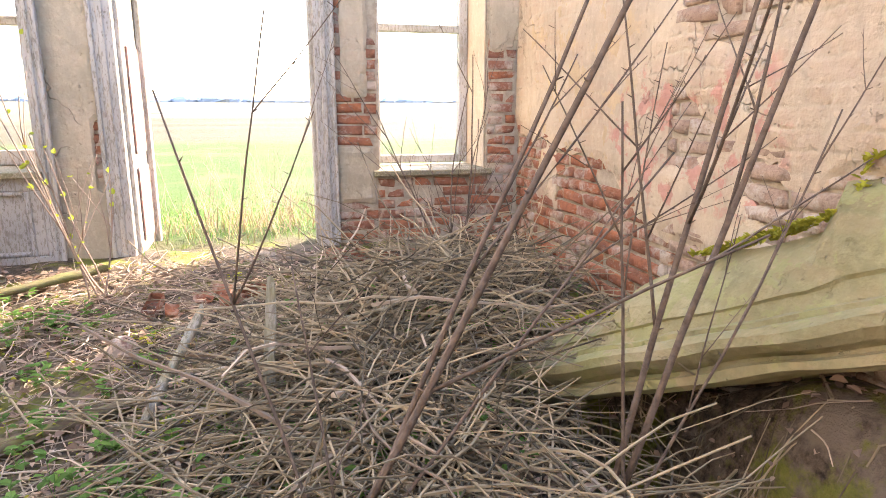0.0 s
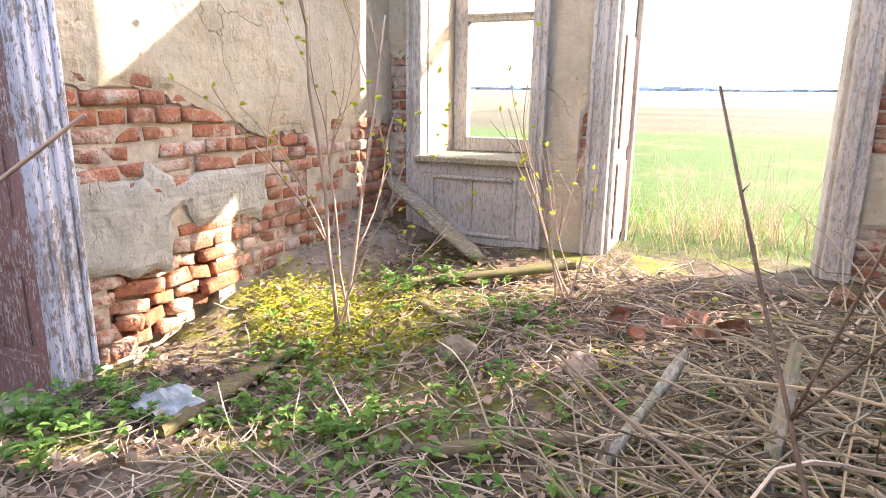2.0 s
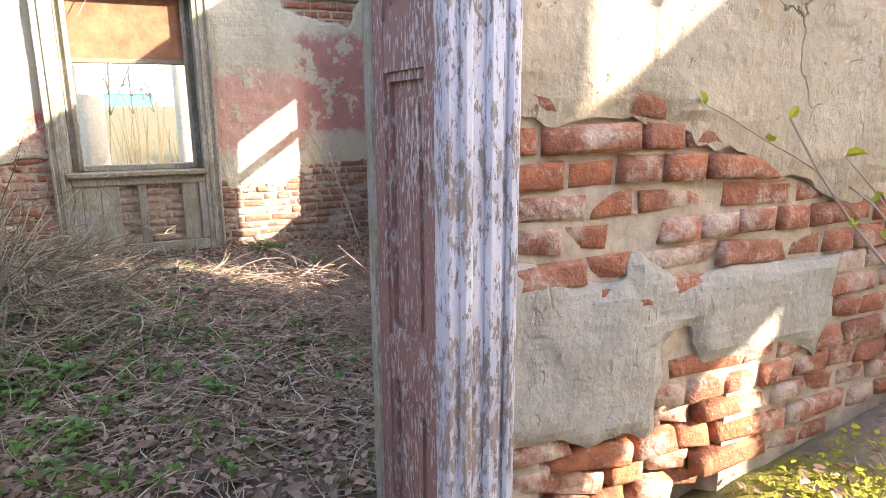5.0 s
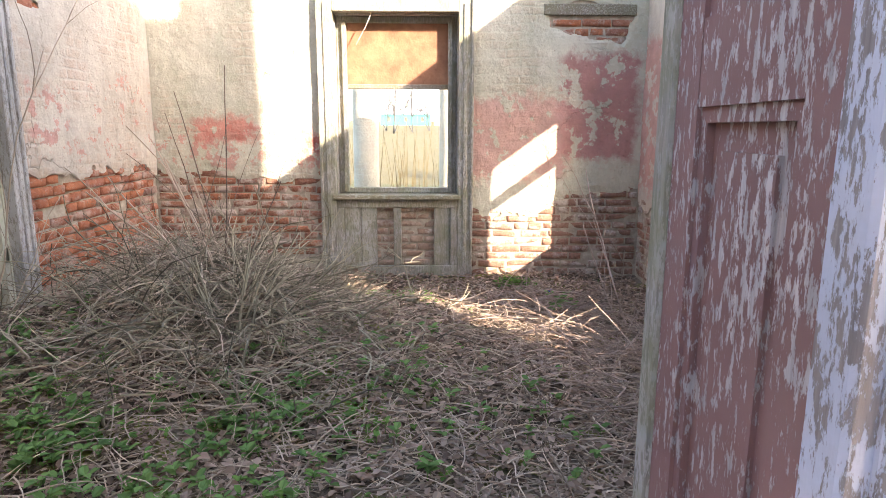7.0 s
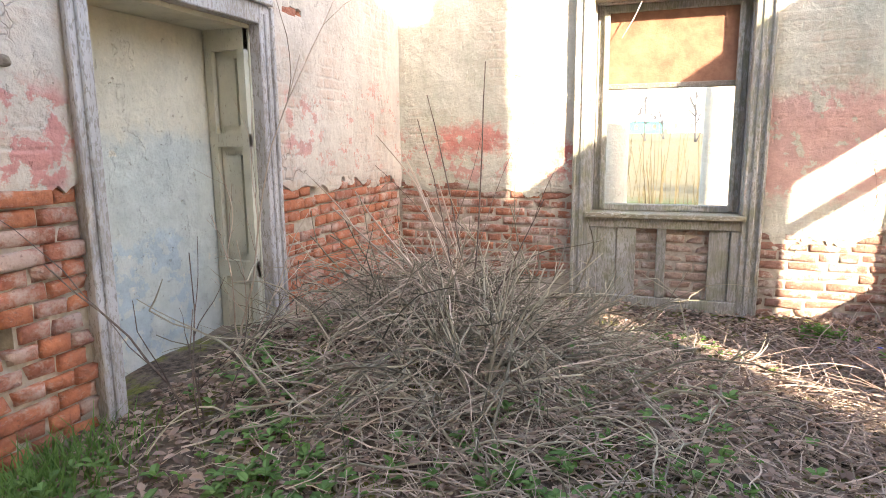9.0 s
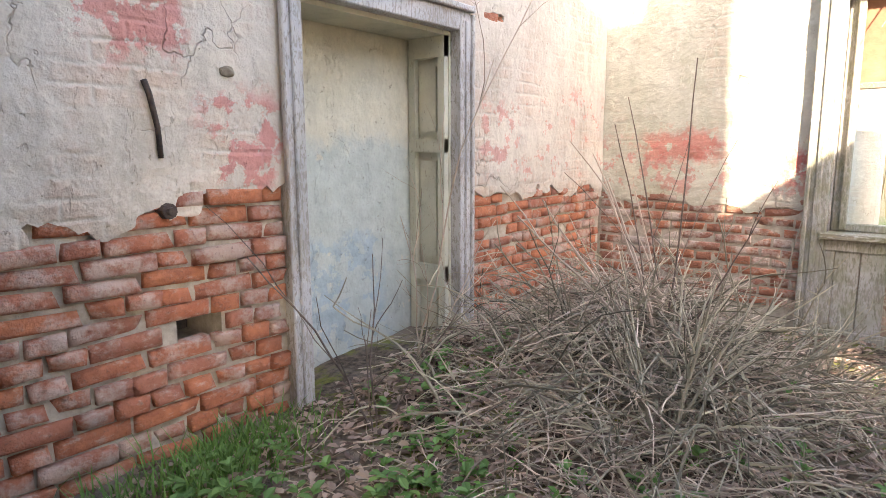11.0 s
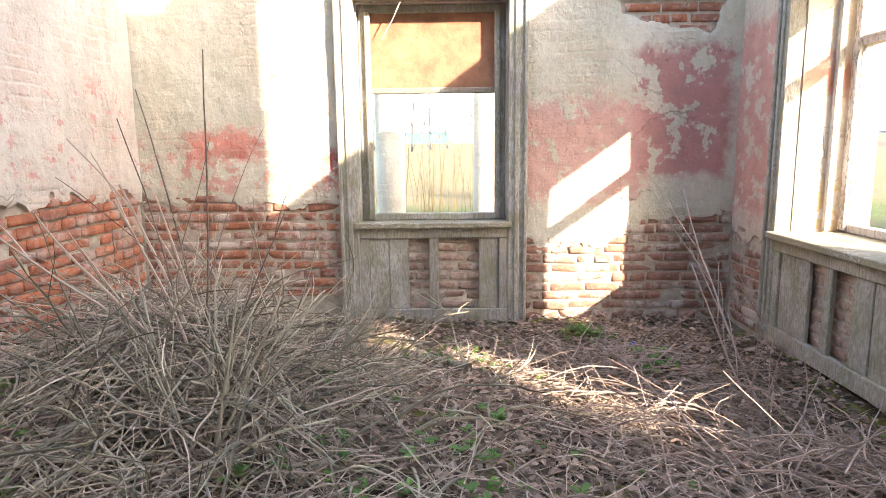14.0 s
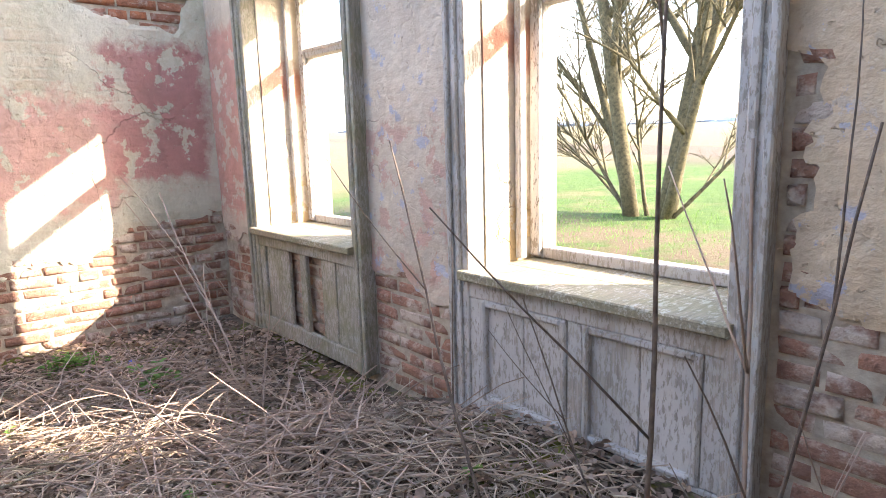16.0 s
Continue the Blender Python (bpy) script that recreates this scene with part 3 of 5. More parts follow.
def bricks(wall, space, u0, u1, z0, z1, bare, material, seed, gone=0.02, rough=1.0, long=1.0, sunk=None):
    """Bricks in running bond wherever bare(u, z) is true, each one a mesh object of its own on shared data."""
    rnd = random.Random(seed)
    m = SPACES[space]
    kinds = {}
    for length in (0.262, 0.126):
        for k in range(9):
            key = (material.name, length, k)
            if key not in MESHES:
                MESHES[key] = brick_mesh(length, 31 * k + int(length * 1000)).mesh("brick", material, True)
            kinds[length, k] = MESHES[key]
    row = 0
    z = z0
    while z < z1:
        u = u0 - rnd.choice((0.0, 0.14)) - (0.07 if row % 2 else 0)
        while u < u1:
            length = 0.262 if rnd.random() < (0.72 if row % 2 else 0.35) * long else 0.126
            s, e = max(u, u0), min(u + length, u1)
            c = (s + e) / 2
            u += length + 0.013
            if e - s < 0.045 or not bare(c, z) or rnd.random() < gone:
                continue
            ob = new("brick", kinds[length, rnd.randrange(9)])
            ob.parent = wall
            deep = sunk(c, z) if sunk else 0.0
            wild = rough + 5.0 * min(1.0, deep * 20)
            w = deep * rnd.uniform(0.3, 1.2) + (rnd.uniform(-0.010, 0.003) * rough if rough > 1 else rnd.uniform(-0.006, 0.006))
            turn = Euler((rnd.uniform(-0.04, 0.04) * wild, rnd.uniform(-0.025, 0.025) * wild, rnd.uniform(-0.04, 0.04) * wild)).to_matrix().to_4x4()
            ob.matrix_basis = m @ Matrix.Translation((c, w, z + rnd.uniform(-0.004, 0.004) + 0.012 * nz(c * 1.3, z * 2, seed))) @ turn @ Matrix.Diagonal(((e - s) / length, 1, rnd.uniform(0.92, 1.05), 1))
        z += 0.0765
        row += 1


# openings: u0, u1, z0, z1 in each wall's frame
O_W3 = (0.93, 2.10, 0.84, 2.52)
O_W4 = (-7.51, -6.27, 0.84, 2.52)
O_W5 = (-5.33, -4.15, 0.84, 2.52)
O_SD = (4.97, 6.16, -0.5, 2.13)
O_SH = (4.33, 4.53, 0.65, 0.77)
O_DD = (0.60, 2.27, -0.5, 2.75)
O_DB = (2.50, 3.12, 0.0, 0.66)  # broken-out hollow at the wall's foot
O_W1 = (-2.46, -1.66, 0.955, 2.9)
O_FD = (-1.16, 0.085, -0.5, 2.46)
O_W2 = (0.516, 1.325, 0.905, 2.9)

D_PATCH = [(2.36, 1.10), (2.56, 1.05), (2.63, 0.99), (2.73, 1.0), (2.74, 1.08), (2.82, 1.03), (2.9, 0.97), (3.09, 1.0), (3.51, 1.0), (3.51, 0.8), (3.45, 0.69),
           (3.33, 0.76), (3.1, 0.74), (3.0, 0.74), (2.94, 0.86), (2.85, 0.83), (2.845, 0.68), (2.84, 0.56), (2.74, 0.60), (2.64, 0.57), (2.57, 0.61), (2.36, 0.65)]


def plaster_d(u, z):
    return max(z - level([(2.3, 1.44), (3.05, 1.32), (3.5, 1.15), (4.6, 1.18)], u), inside(D_PATCH, u, z) * 3.0)


def plaster_w(u, z):
    f = z - level([(-0.9, 1.04), (0.8, 1.02), (0.81, 0.72), (2.23, 0.62), (2.7, 0.62), (3.2, 0.82), (3.9, 0.85)], u)
    return min(f, -3 * plaster_w_hole(u, z), 0.30 + 0.45 * nz(u * 3.4, z * 4.0, 78) if u < 0.8 else 1.0)


def plaster_w_hole(u, z):
    return inside([(2.95, 2.40), (3.3, 2.30), (3.62, 2.24), (3.72, 2.5), (3.3, 2.62), (2.9, 2.6)], u, z)


def plaster_s(u, z):
    f = z - level([(3.2, 1.08), (4.4, 1.16), (4.9, 1.28), (6.3, 1.06), (8.3, 1.05)], u) - 0.05
    return min(f, 0.30 + 0.45 * nz(u * 3.0, z * 4.2, 77))


def plaster_f2(u, z):
    low = level([(-8.3, 0.72), (-7.7, 0.72), (-6.25, 0.70), (-5.5, 0.66), (-4.13, 0.95), (-3.9, 0.92), (-3.2, 0.80)], u)
    edge = u + 3.91 if u > -4.2 and z < 1.65 else 1.0
    return min(z - low, edge + 0.06)


def plaster_f1(u, z):
    u, z = -0.35 + (u + 0.35) / 1.083, 1.36 + (z - 1.36) / 1.083
    if u < -2.3:
        return max(z - 1.62, -2.60 - u if z > 0.75 else -0.2)
    if u < -1.0:
        return max(0.3 if u < -1.27 else -1, 0.12 - abs(z - 0.7) * 0.2 if z < 0.85 else -1, z - 1.28)
    if u < 0.5:
        return max(min(u - 0.21, 0.38 - u, z - 1.42) * 4, inside([(0.17, 0.74), (0.42, 0.72), (0.42, 1.09), (0.16, 1.11)], u, z) * 4)
    return max(z - 1.72, -0.4)


def plaster_e(u, z):
    y = -u
    f = z - level([(-4.9, 1.2), (-4.2, 1.12), (-3.4, 1.0), (-3.0, 0.75), (1.0, 0.6)], u)
    f = max(f, inside([(-4.45, 0.72), (-4.1, 0.74), (-4.13, 1.05), (-4.38, 1.08)], u, z))
    if y < 2.9:
        f = min(f, 0.0 + 0.5 * nz(u * 2.3, z * 2.6, 11) + 0.25 * abs(z - 1.25))
    return f


# unseen wall tops, stepped so that the sun patches indoors fall right
TOP_F2 = [(-8.9, 3.52), (-4.10, 3.52), (-4.08, 5.9), (-3.92, 5.9), (-3.90, 5.3), (-3.5, 5.3), (-3.48, 5.9), (-2.7, 5.9)]
TOP_F1 = [(-3.3, 3.05), (-2.0, 3.05), (0.17, 3.05), (0.19, 5.9), (2.2, 5.9)]

# the dividing wall's unseen top is raised to block sun from the room
wall_d = wall_core("wall_dividing", "dividing", -3.0, 4.86, [(-3, 5.9), (4.6, 5.9)], 0.476, [O_DD, O_DB], "brick dividing wall with broken plaster and a doorway")
wall_w = wall_core("wall_west", "west", -1.4, 4.4, [(-2, 3.5), (5, 3.4)], 0.55, [O_W3], "plastered brick wall with faded red paint and a window")
wall_s = wall_core("wall_south", "south", 3.22, 8.277, [(3, 3.4), (9, 3.5)], 0.5, [O_SD, O_SH], "brick wall with peeling white and red plaster and a blocked door", face=0.022)
wall_f2 = wall_core("wall_front_room", "front_room", -8.277, -2.744, TOP_F2, 0.56, [O_W4, O_W5], "plastered brick front wall with two tall windows")
wall_f1 = wall_core("wall_front_hall", "front_hall", -3.22, 2.1, TOP_F1, 0.30, [O_W1, O_FD, O_W2], "brick front wall with an open doorway between two windows")
# outer layer: its doorway is widened out of view for a broader sun band
wall_f1b = wall_core("wall_front_outer", "front_hall", -3.22, 2.1, TOP_F1, 0.34, [O_W1, (-1.16, 0.40, -0.5, 2.46), O_W2], "outer half of the brick front wall, doorway widened unseen for sunlight", material=MAT_PLASTER_F1)
wall_f1b.location = (0, 0.282, 0)
wall_e = wall_core("wall_east", "east", -4.86, 3.0, [(-5, 4.3), (3, 3.6)], 0.5, [], "rough plastered wall with bricks laid bare in the corner")
wall_b = wall_core("wall_back", "south", -2.07, 2.744, [(-3, 3.2), (3, 3.2)], 0.5, [], "plain plastered back wall of the hall", material=MAT_PLASTER_F1)
wall_b.location = (0, -2.2, 0)

part("rubble_core", Build().box((2.48, 0.10, -0.1), (3.14, 0.46, 0.68), SPACES["dividing"]), MAT_MORTAR, wall_d, "crumbled core of the broken wall")
skin(wall_d, "dividing", 2.27, 4.86, 0.1, 2.95, plaster_d, [], MAT_PLASTER_D, 21, 0.026, 0.02, 0.9)
skin(wall_w, "west", -0.80, 3.88, 0.3, 3.4, plaster_w, [(0.80, 2.22, 0, 2.62)], MAT_PLASTER_W, 31, 0.03, 0.013, 1.7)
skin(wall_s, "south", 3.24, 8.25, 0.8, 3.4, plaster_s, [(4.9, 6.27, -1, 2.22)], MAT_PLASTER_S, 41, 0.03, 0.013, 1.9)
skin(wall_f2, "front_room", -8.26, -3.2, 0.3, 3.4, plaster_f2, [(-7.60, -6.18, 0, 2.6), (-5.41, -4.06, 0, 2.6)], MAT_PLASTER_F, 51, 0.03, 0.014, 1.3)
skin(wall_f1, "front_hall", -2.73, 1.56, 0.2, 3.0, plaster_f1, [(-2.54, -1.58, 0.2, 3.0), (-1.24, 0.20, -1, 2.56), (0.50, 1.34, 0.85, 3.0)], MAT_PLASTER_F1, 61, 0.03)
skin(wall_e, "east", -4.85, 1.5, 0.2, 3.2, plaster_e, [], MAT_PLASTER_E, 71, 0.035, 0.018, 1.2)


# ---- joinery ----
def bar(name, space, lo, hi, material, parent, label="", edge=0.006):
    return part(name, Build().board(lo, hi, SPACES[space], edge), material, parent, label)


def casing(th, space, o, width, wood_mat, head=True, low=None, proud=0.035):
    """Moulded boards round an opening, on the room side."""
    u0, u1, z0, z1 = o
    z0 = z0 if low is None else low
    for a, c, n in ((u0 - width, u0 + 0.006, "post"), (u1 - 0.006, u1 + width, "post")):
        p = bar(n, space, (a, -proud, z0), (c, 0.04, z1 + (width if head else 0)), wood_mat, th)
        mid = (a + c) / 2
        bar("moulding", space, (mid - width * 0.16, -proud - 0.014, z0), (mid + width * 0.16, -proud + 0.004, z1 + width * 0.5), wood_mat, p)
        out = a if n == "post" and a < u0 else c
        bar("moulding", space, (out - 0.014, -proud - 0.02, z0), (out + 0.014, -proud + 0.004, z1 + width * 0.9), wood_mat, p)
    if head:
        h = bar("head", space, (u0 + 0.006, -proud, z1 - 0.006), (u1 - 0.006, 0.04, z1 + width), wood_mat, th)
        bar("moulding", space, (u0 - width, -proud - 0.03, z1 + width), (u1 + width, 0.03, z1 + width + 0.035), wood_mat, h)


def panel_apron(th, space, u0, u1, z0, z1, wood_mat, missing):
    """Framed panels under a sill. missing: for each panel the share of its boards that is gone."""
    rail, stile = 0.085, 0.075
    k = len(missing)
    ap = bar("top_rail", space, (u0, -0.062, z1 - rail), (u1, -0.03, z1), wood_mat, th)
    bar("bottom_rail", space, (u0, -0.062, z0), (u1, -0.03, z0 + rail * 1.3), wood_mat, th, "mossy grey bottom rail")
    w = (u1 - u0 - stile) / k
    for i in range(k + 1):
        a = u0 + i * w
        bar("stile", space, (a, -0.058, z0 + rail * 1.3), (a + stile, -0.03, z1 - rail), wood_mat, th)
    for i, gone in enumerate(missing):
        a, c = u0 + i * w + stile, u0 + (i + 1) * w
        n = 3 if gone else 2
        bw = (c - a) / n
        for j in range(n):
            if (j + 0.5) / n > 1 - gone and i == 0 or (j + 0.5) / n < gone and i == 1:
                continue
            bar("panel_board", space, (a + j * bw + 0.002, -0.040 - 0.004 * (j % 2), z0 + rail * 1.3), (a + (j + 1) * bw - 0.003, -0.022, z1 - rail), wood_mat, th, edge=0.004)
        if gone == 0:
            for lo, hi in (((a, z0 + rail * 1.3), (a + 0.03, z1 - rail)), ((c - 0.03, z0 + rail * 1.3), (c, z1 - rail)), ((a + 0.03, z1 - rail - 0.03), (c - 0.03, z1 - rail)), ((a + 0.03, z0 + rail * 1.3), (c - 0.03, z0 + rail * 1.3 + 0.03))):
                bar("moulding", space, (lo[0], -0.070, lo[1]), (hi[0], -0.036, hi[1]), wood_mat, th, edge=0.012)


def window_box(name, label, space, o, wood_mat, sash_mat, depth, thick, transom, missing, sash_out=0.06, cas=0.095, low=0.08, half=None, reveal=None):
    """A deep window: casing, panelled apron, sill board, lined reveals and the empty sash frame near the outer face."""
    u0, u1, z0, z1 = o
    th = thing(name, label, "window")
    casing(th, space, o, cas, wood_mat, low=low, proud=0.07)
    panel_apron(th, space, u0, u1, low, z0 - 0.035, wood_mat, missing)
    s = bar("sill", space, (u0 - 0.02, -0.115, z0 - 0.036), (u1 + 0.02, 0.02, z0 + 0.006), MAT_WOOD_SILL, th, "thick weathered sill board")
    for i in range(3):
        a = 0.022 + i * (depth - 0.03) / 3
        bar("sill_board", space, (u0 + 0.012, a, z0 - 0.02), (u1 - 0.012, a + (depth - 0.03) / 3 - 0.004, z0 + 0.004), MAT_WOOD_SILL, s, edge=0.003)
    m = SPACES[space]
    rv = reveal or sash_mat
    for a, c in ((u0 - 0.004, u0 + 0.014), (u1 - 0.014, u1 + 0.004)):
        part("reveal", Build().box((a, 0.042, z0), (c, depth, z1), m), rv, th, "sunlit reveal of the window")
    part("reveal", Build().box((u0 + 0.016, 0.042, z1 - 0.016), (u1 - 0.016, depth, z1 + 0.004), m), rv, th)
    f = sash_out
    a, c = u0 + 0.016, u1 - 0.016
    for lo, hi, n in (((a, z0 + 0.006), (a + f, z1 - 0.018), "frame_stile"), ((c - f, z0 + 0.006), (c, z1 - 0.018), "frame_stile"),
                      ((a + f, z0 + 0.006), (c - f, z0 + f), "frame_sill"), ((a + f, z1 - f - 0.018), (c - f, z1 - 0.018), "frame_head")):
        bar(n, space, (lo[0], depth - 0.07, lo[1]), (hi[0], depth, hi[1]), sash_mat, th)
    if transom:
        t = bar("transom", space, (a + f, depth - 0.075, transom), (c - f, depth + 0.005, transom + 0.055), sash_mat, th)
        bar("moulding", space, (a + f, depth - 0.09, transom + 0.035), (c - f, depth - 0.07, transom + 0.055), sash_mat, t)
    return th


w3 = window_box("window_west", "grey weathered window, lower half open, upper half boarded brown", "west", O_W3, MAT_WOOD_GREY, MAT_WOOD_GREY, 0.18, 0.55, 0, (0.34, 0.67), cas=0.125, low=0.04, reveal=MAT_WOOD_PALE)
tagged(w3, kind="structure")
bar("board", "west", (1.02, 0.135, 1.87), (2.02, 0.150, 2.45), MAT_BOARD, w3, "brown fibreboard over the upper half")
bar("rail", "west", (1.0, 0.12, 1.84), (2.04, 0.16, 1.885), MAT_WOOD_GREY_H, w3, "broken rail below the board")
bar("stile", "west", (1.0, 0.07, 0.86), (1.045, 0.11, 2.45), MAT_WOOD_GREY, w3)
bar("stile", "west", (2.0, 0.07, 0.86), (2.04, 0.11, 2.45), MAT_WOOD_GREY, w3)
w4 = window_box("window_corner", "tall empty window with white reveal and grey panelled apron", "front_room", O_W4, MAT_WOOD_GREY, MAT_WOOD_PALE, 0.43, 0.56, 2.02, (0.34, 0.4), low=0.10, reveal=MAT_REVEAL)
tagged(w4, kind="structure")
w5 = window_box("window_middle", "tall empty window with deep sill and white panelled apron", "front_room", O_W5, MAT_WOOD_PALE, MAT_WOOD_PALE, 0.43, 0.56, 2.02, (0, 0), low=0.14, reveal=MAT_REVEAL)
tagged(w5, kind="structure")
# folded inner casement against the left reveal of each of these windows
for th, o in ((w4, O_W4), (w5, O_W5)):
    c = bar("casement", "front_room", (o[0] + 0.018, 0.23, 0.86), (o[0] + 0.055, 0.27, 2.49), MAT_WOOD_PALE, th)
    bar("casement", "front_room", (o[0] + 0.018, 0.335, 0.86), (o[0] + 0.075, 0.36, 2.49), MAT_WOOD_WHITE, th)
    for z in (1.25, 1.72):
        part("hinge", Build().tube([Vector((o[0] + 0.06, Y_F2 + 0.345, z)), Vector((o[0] + 0.06, Y_F2 + 0.345, z + 0.07))], 0.009, 0.009, 8), MAT_TWIG_DARK, c, "rusty hinge")

w1 = window_box("window_hall", "tall empty window beside the doorway with rotten apron", "front_hall", O_W1, MAT_WOOD_PALE, MAT_WOOD_PALE, 0.54, 0.62, 1.90, (0,), sash_out=0.11, low=0.30, cas=0.085, reveal=MAT_PLASTER_F1)
tagged(w1, kind="structure")
w2 = thing("window_hall_bare", "tall empty window without casing in bare brickwork", "window")
tagged(w2, kind="structure")
for lo, hi, n in (((0.532, 0.925), (0.60, 2.88), "frame_stile"), ((1.24, 0.925), (1.308, 2.88), "frame_stile"), ((0.60, 0.925), (1.24, 0.985), "frame_sill"), ((0.60, 1.93), (1.24, 1.985), "transom"), ((0.60, 2.82), (1.24, 2.88), "frame_head")):
    bar(n, "front_hall", (lo[0], 0.46, lo[1]), (hi[0], 0.54, hi[1]), MAT_WOOD_PALE, w2)
bar("sill", "front_hall", (0.47, -0.05, 0.87), (1.36, 0.30, 0.91), MAT_WOOD_SILL, w2, "split wooden sill")
part("reveal", Build().box((1.311, 0.03, 0.915), (1.321, 0.54, 2.88), SPACES["front_hall"]), MAT_PLASTER_E, w2, "ochre lit reveal")
part("reveal", Build().box((0.52, 0.06, 0.915), (0.53, 0.54, 2.88), SPACES["front_hall"]), MAT_WOOD_WHITE, w2)

# open outer doorway of the hall
fd = thing("door_frame_outer", "flaking pale wooden frame of the open outer doorway", "door frame")
tagged(fd, kind="structure")
casing(fd, "front_hall", O_FD, 0.12, MAT_WOOD_PALE, low=0.2)
bar("lining", "front_hall", (-1.162, 0.042, 0.2), (-1.13, 0.58, 2.45), MAT_WOOD_PALE, fd)
bar("lining", "front_hall", (0.055, 0.042, 0.2), (0.087, 0.27, 2.45), MAT_WOOD_PALE, fd)
for z0, z1 in ((0.45, 0.95), (1.05, 1.75)):
    bar("panel", "front_hall", (-1.128, 0.14, z0), (-1.115, 0.46, z1), MAT_WOOD_RED, fd, "red-brown panel of the lining")
bar("rebate", "front_hall", (-1.13, 0.50, 0.2), (-1.09, 0.57, 2.45), MAT_WOOD_PALE, fd)

# doorway between hall and room, with panelled lining
dd = thing("door_frame_inner", "doorway frame with flaking white casing and red-brown panelled lining", "door frame")
tagged(dd, kind="structure")
for a, c, k in ((2.234, 2.405, 1), (0.465, 0.636, -1)):
    p = bar("post", "dividing", (a, -0.03, 0.05), (c, 0.03, 2.75), MAT_WOOD_BLUE, dd, "white and blue flaking casing")
    for s, w in ((0.25, 0.014), (0.62, 0.020), (0.86, 0.012)):
        u = a + (c - a) * s
        bar("moulding", "dividing", (u - w, -0.045, 0.05), (u + w, -0.027, 2.75), MAT_WOOD_BLUE, p, edge=0.01)
    p2 = bar("post", "dividing", (a, 0.446, 0.02), (c, 0.505, 2.75), MAT_WOOD_GREY, dd)
bar("head", "dividing", (0.465, -0.03, 2.752), (2.405, 0.03, 2.88), MAT_WOOD_BLUE, dd)
# each jamb lining: a framed board with raised mouldings round sunk panels, 41 cm deep
for face, k in ((2.272, -1), (0.598, 1)):
    def jb(name, w0, w1, z0, z1, out, mat, label="", parent=None):
        a, c = sorted((face, face + k * out))
        return part(name, Build().box((a, w0, z0), (c, w1, z1), SPACES["dividing"]), mat, parent or dd, label)
    lin = jb("lining", 0.031, 0.445, 0.03, 2.75, 0.012, MAT_WOOD_RED, "red-brown flaking panelled lining")
    edges = [(0.03, 0.30), (0.72, 0.82), (1.50, 1.62), (2.62, 2.75)]
    for z0, z1 in edges:
        jb("rail", 0.031, 0.445, z0, z1, 0.03, MAT_WOOD_RED, parent=lin)
    for w0, w1 in ((0.031, 0.10), (0.365, 0.445)):
        jb("stile", w0, w1, 0.04, 2.74, 0.031, MAT_WOOD_RED, parent=lin)
    for (a0, a1), (b0, b1) in zip(edges, edges[1:]):
        for w0, w1, z0, z1 in ((0.10, 0.122, a1, b0), (0.343, 0.365, a1, b0), (0.122, 0.343, a1, a1 + 0.03), (0.122, 0.343, b0 - 0.022, b0)):
            jb("moulding", w0, w1, z0, z1, 0.024, MAT_WOOD_RED, parent=lin)
        jb("panel", 0.16, 0.305, a1 + 0.07, b0 - 0.06, 0.02, MAT_WOOD_RED, parent=lin)
part("lining", Build().box((0.61, 0.031, 2.72), (2.26, 0.445, 2.75), SPACES["dividing"]), MAT_WOOD_RED, dd)

# blocked door of the room
sd = thing("door_frame_blocked", "pale grey frame of a doorway walled up with plaster", "door frame")
tagged(sd, kind="structure")
casing(sd, "south", O_SD, 0.105, MAT_WOOD_PALE, low=0.12)
part("infill", Build().box((4.975, 0.34, -0.1), (6.155, 0.42, 2.125), SPACES["south"]), MAT_INFILL, sd, "smooth pale plaster with blue-green stains")
for u, k in ((6.155, -1), (4.975, 1)):
    a, c = sorted((u, u + k * 0.014))
    lin = part("lining", Build().box((a, 0.042, 0.1), (c, 0.338, 2.12), SPACES["south"]), MAT_WOOD_LINING, sd, "green-grey panelled jamb lining")
    for z0, z1 in ((0.1, 0.22), (0.62, 0.72), (1.42, 1.50), (1.98, 2.11)):
        a, c = sorted((u + k * 0.014, u + k * 0.056))
        part("rail", Build().box((a, 0.05, z0), (c, 0.33, z1), SPACES["south"]), MAT_WOOD_LINING, lin)
    for w0, w1 in ((0.05, 0.10), (0.28, 0.33)):
        a, c = sorted((u + k * 0.014, u + k * 0.053))
        part("stile", Build().box((a, w0, 0.1), (c, w1, 2.11), SPACES["south"]), MAT_WOOD_LINING, lin)
    for z0, z1 in ((0.27, 0.57), (0.77, 1.37), (1.55, 1.93)):
        a, c = sorted((u + k * 0.014, u + k * 0.034))
        part("panel", Build().box((a, 0.13, z0), (c, 0.25, z1), SPACES["south"]), MAT_WOOD_LINING, lin)
part("lining", Build().box((4.99, 0.042, 2.10), (6.14, 0.338, 2.125), SPACES["south"]), MAT_WOOD_LINING, sd)


# ---- plants and litter ----
def bent(p, d, length, n, wild, rnd, droop=0.0):
    """Points of a crooked twig."""
    pts = [Vector(p)]
    d = Vector(d).normalized()
    for _ in range(n):
        d = (d + Vector((rnd.uniform(-1, 1), rnd.uniform(-1, 1), rnd.uniform(-1, 1) - droop)) * wild).normalized()
        pts.append(pts[-1] + d * (length / n))
    return pts


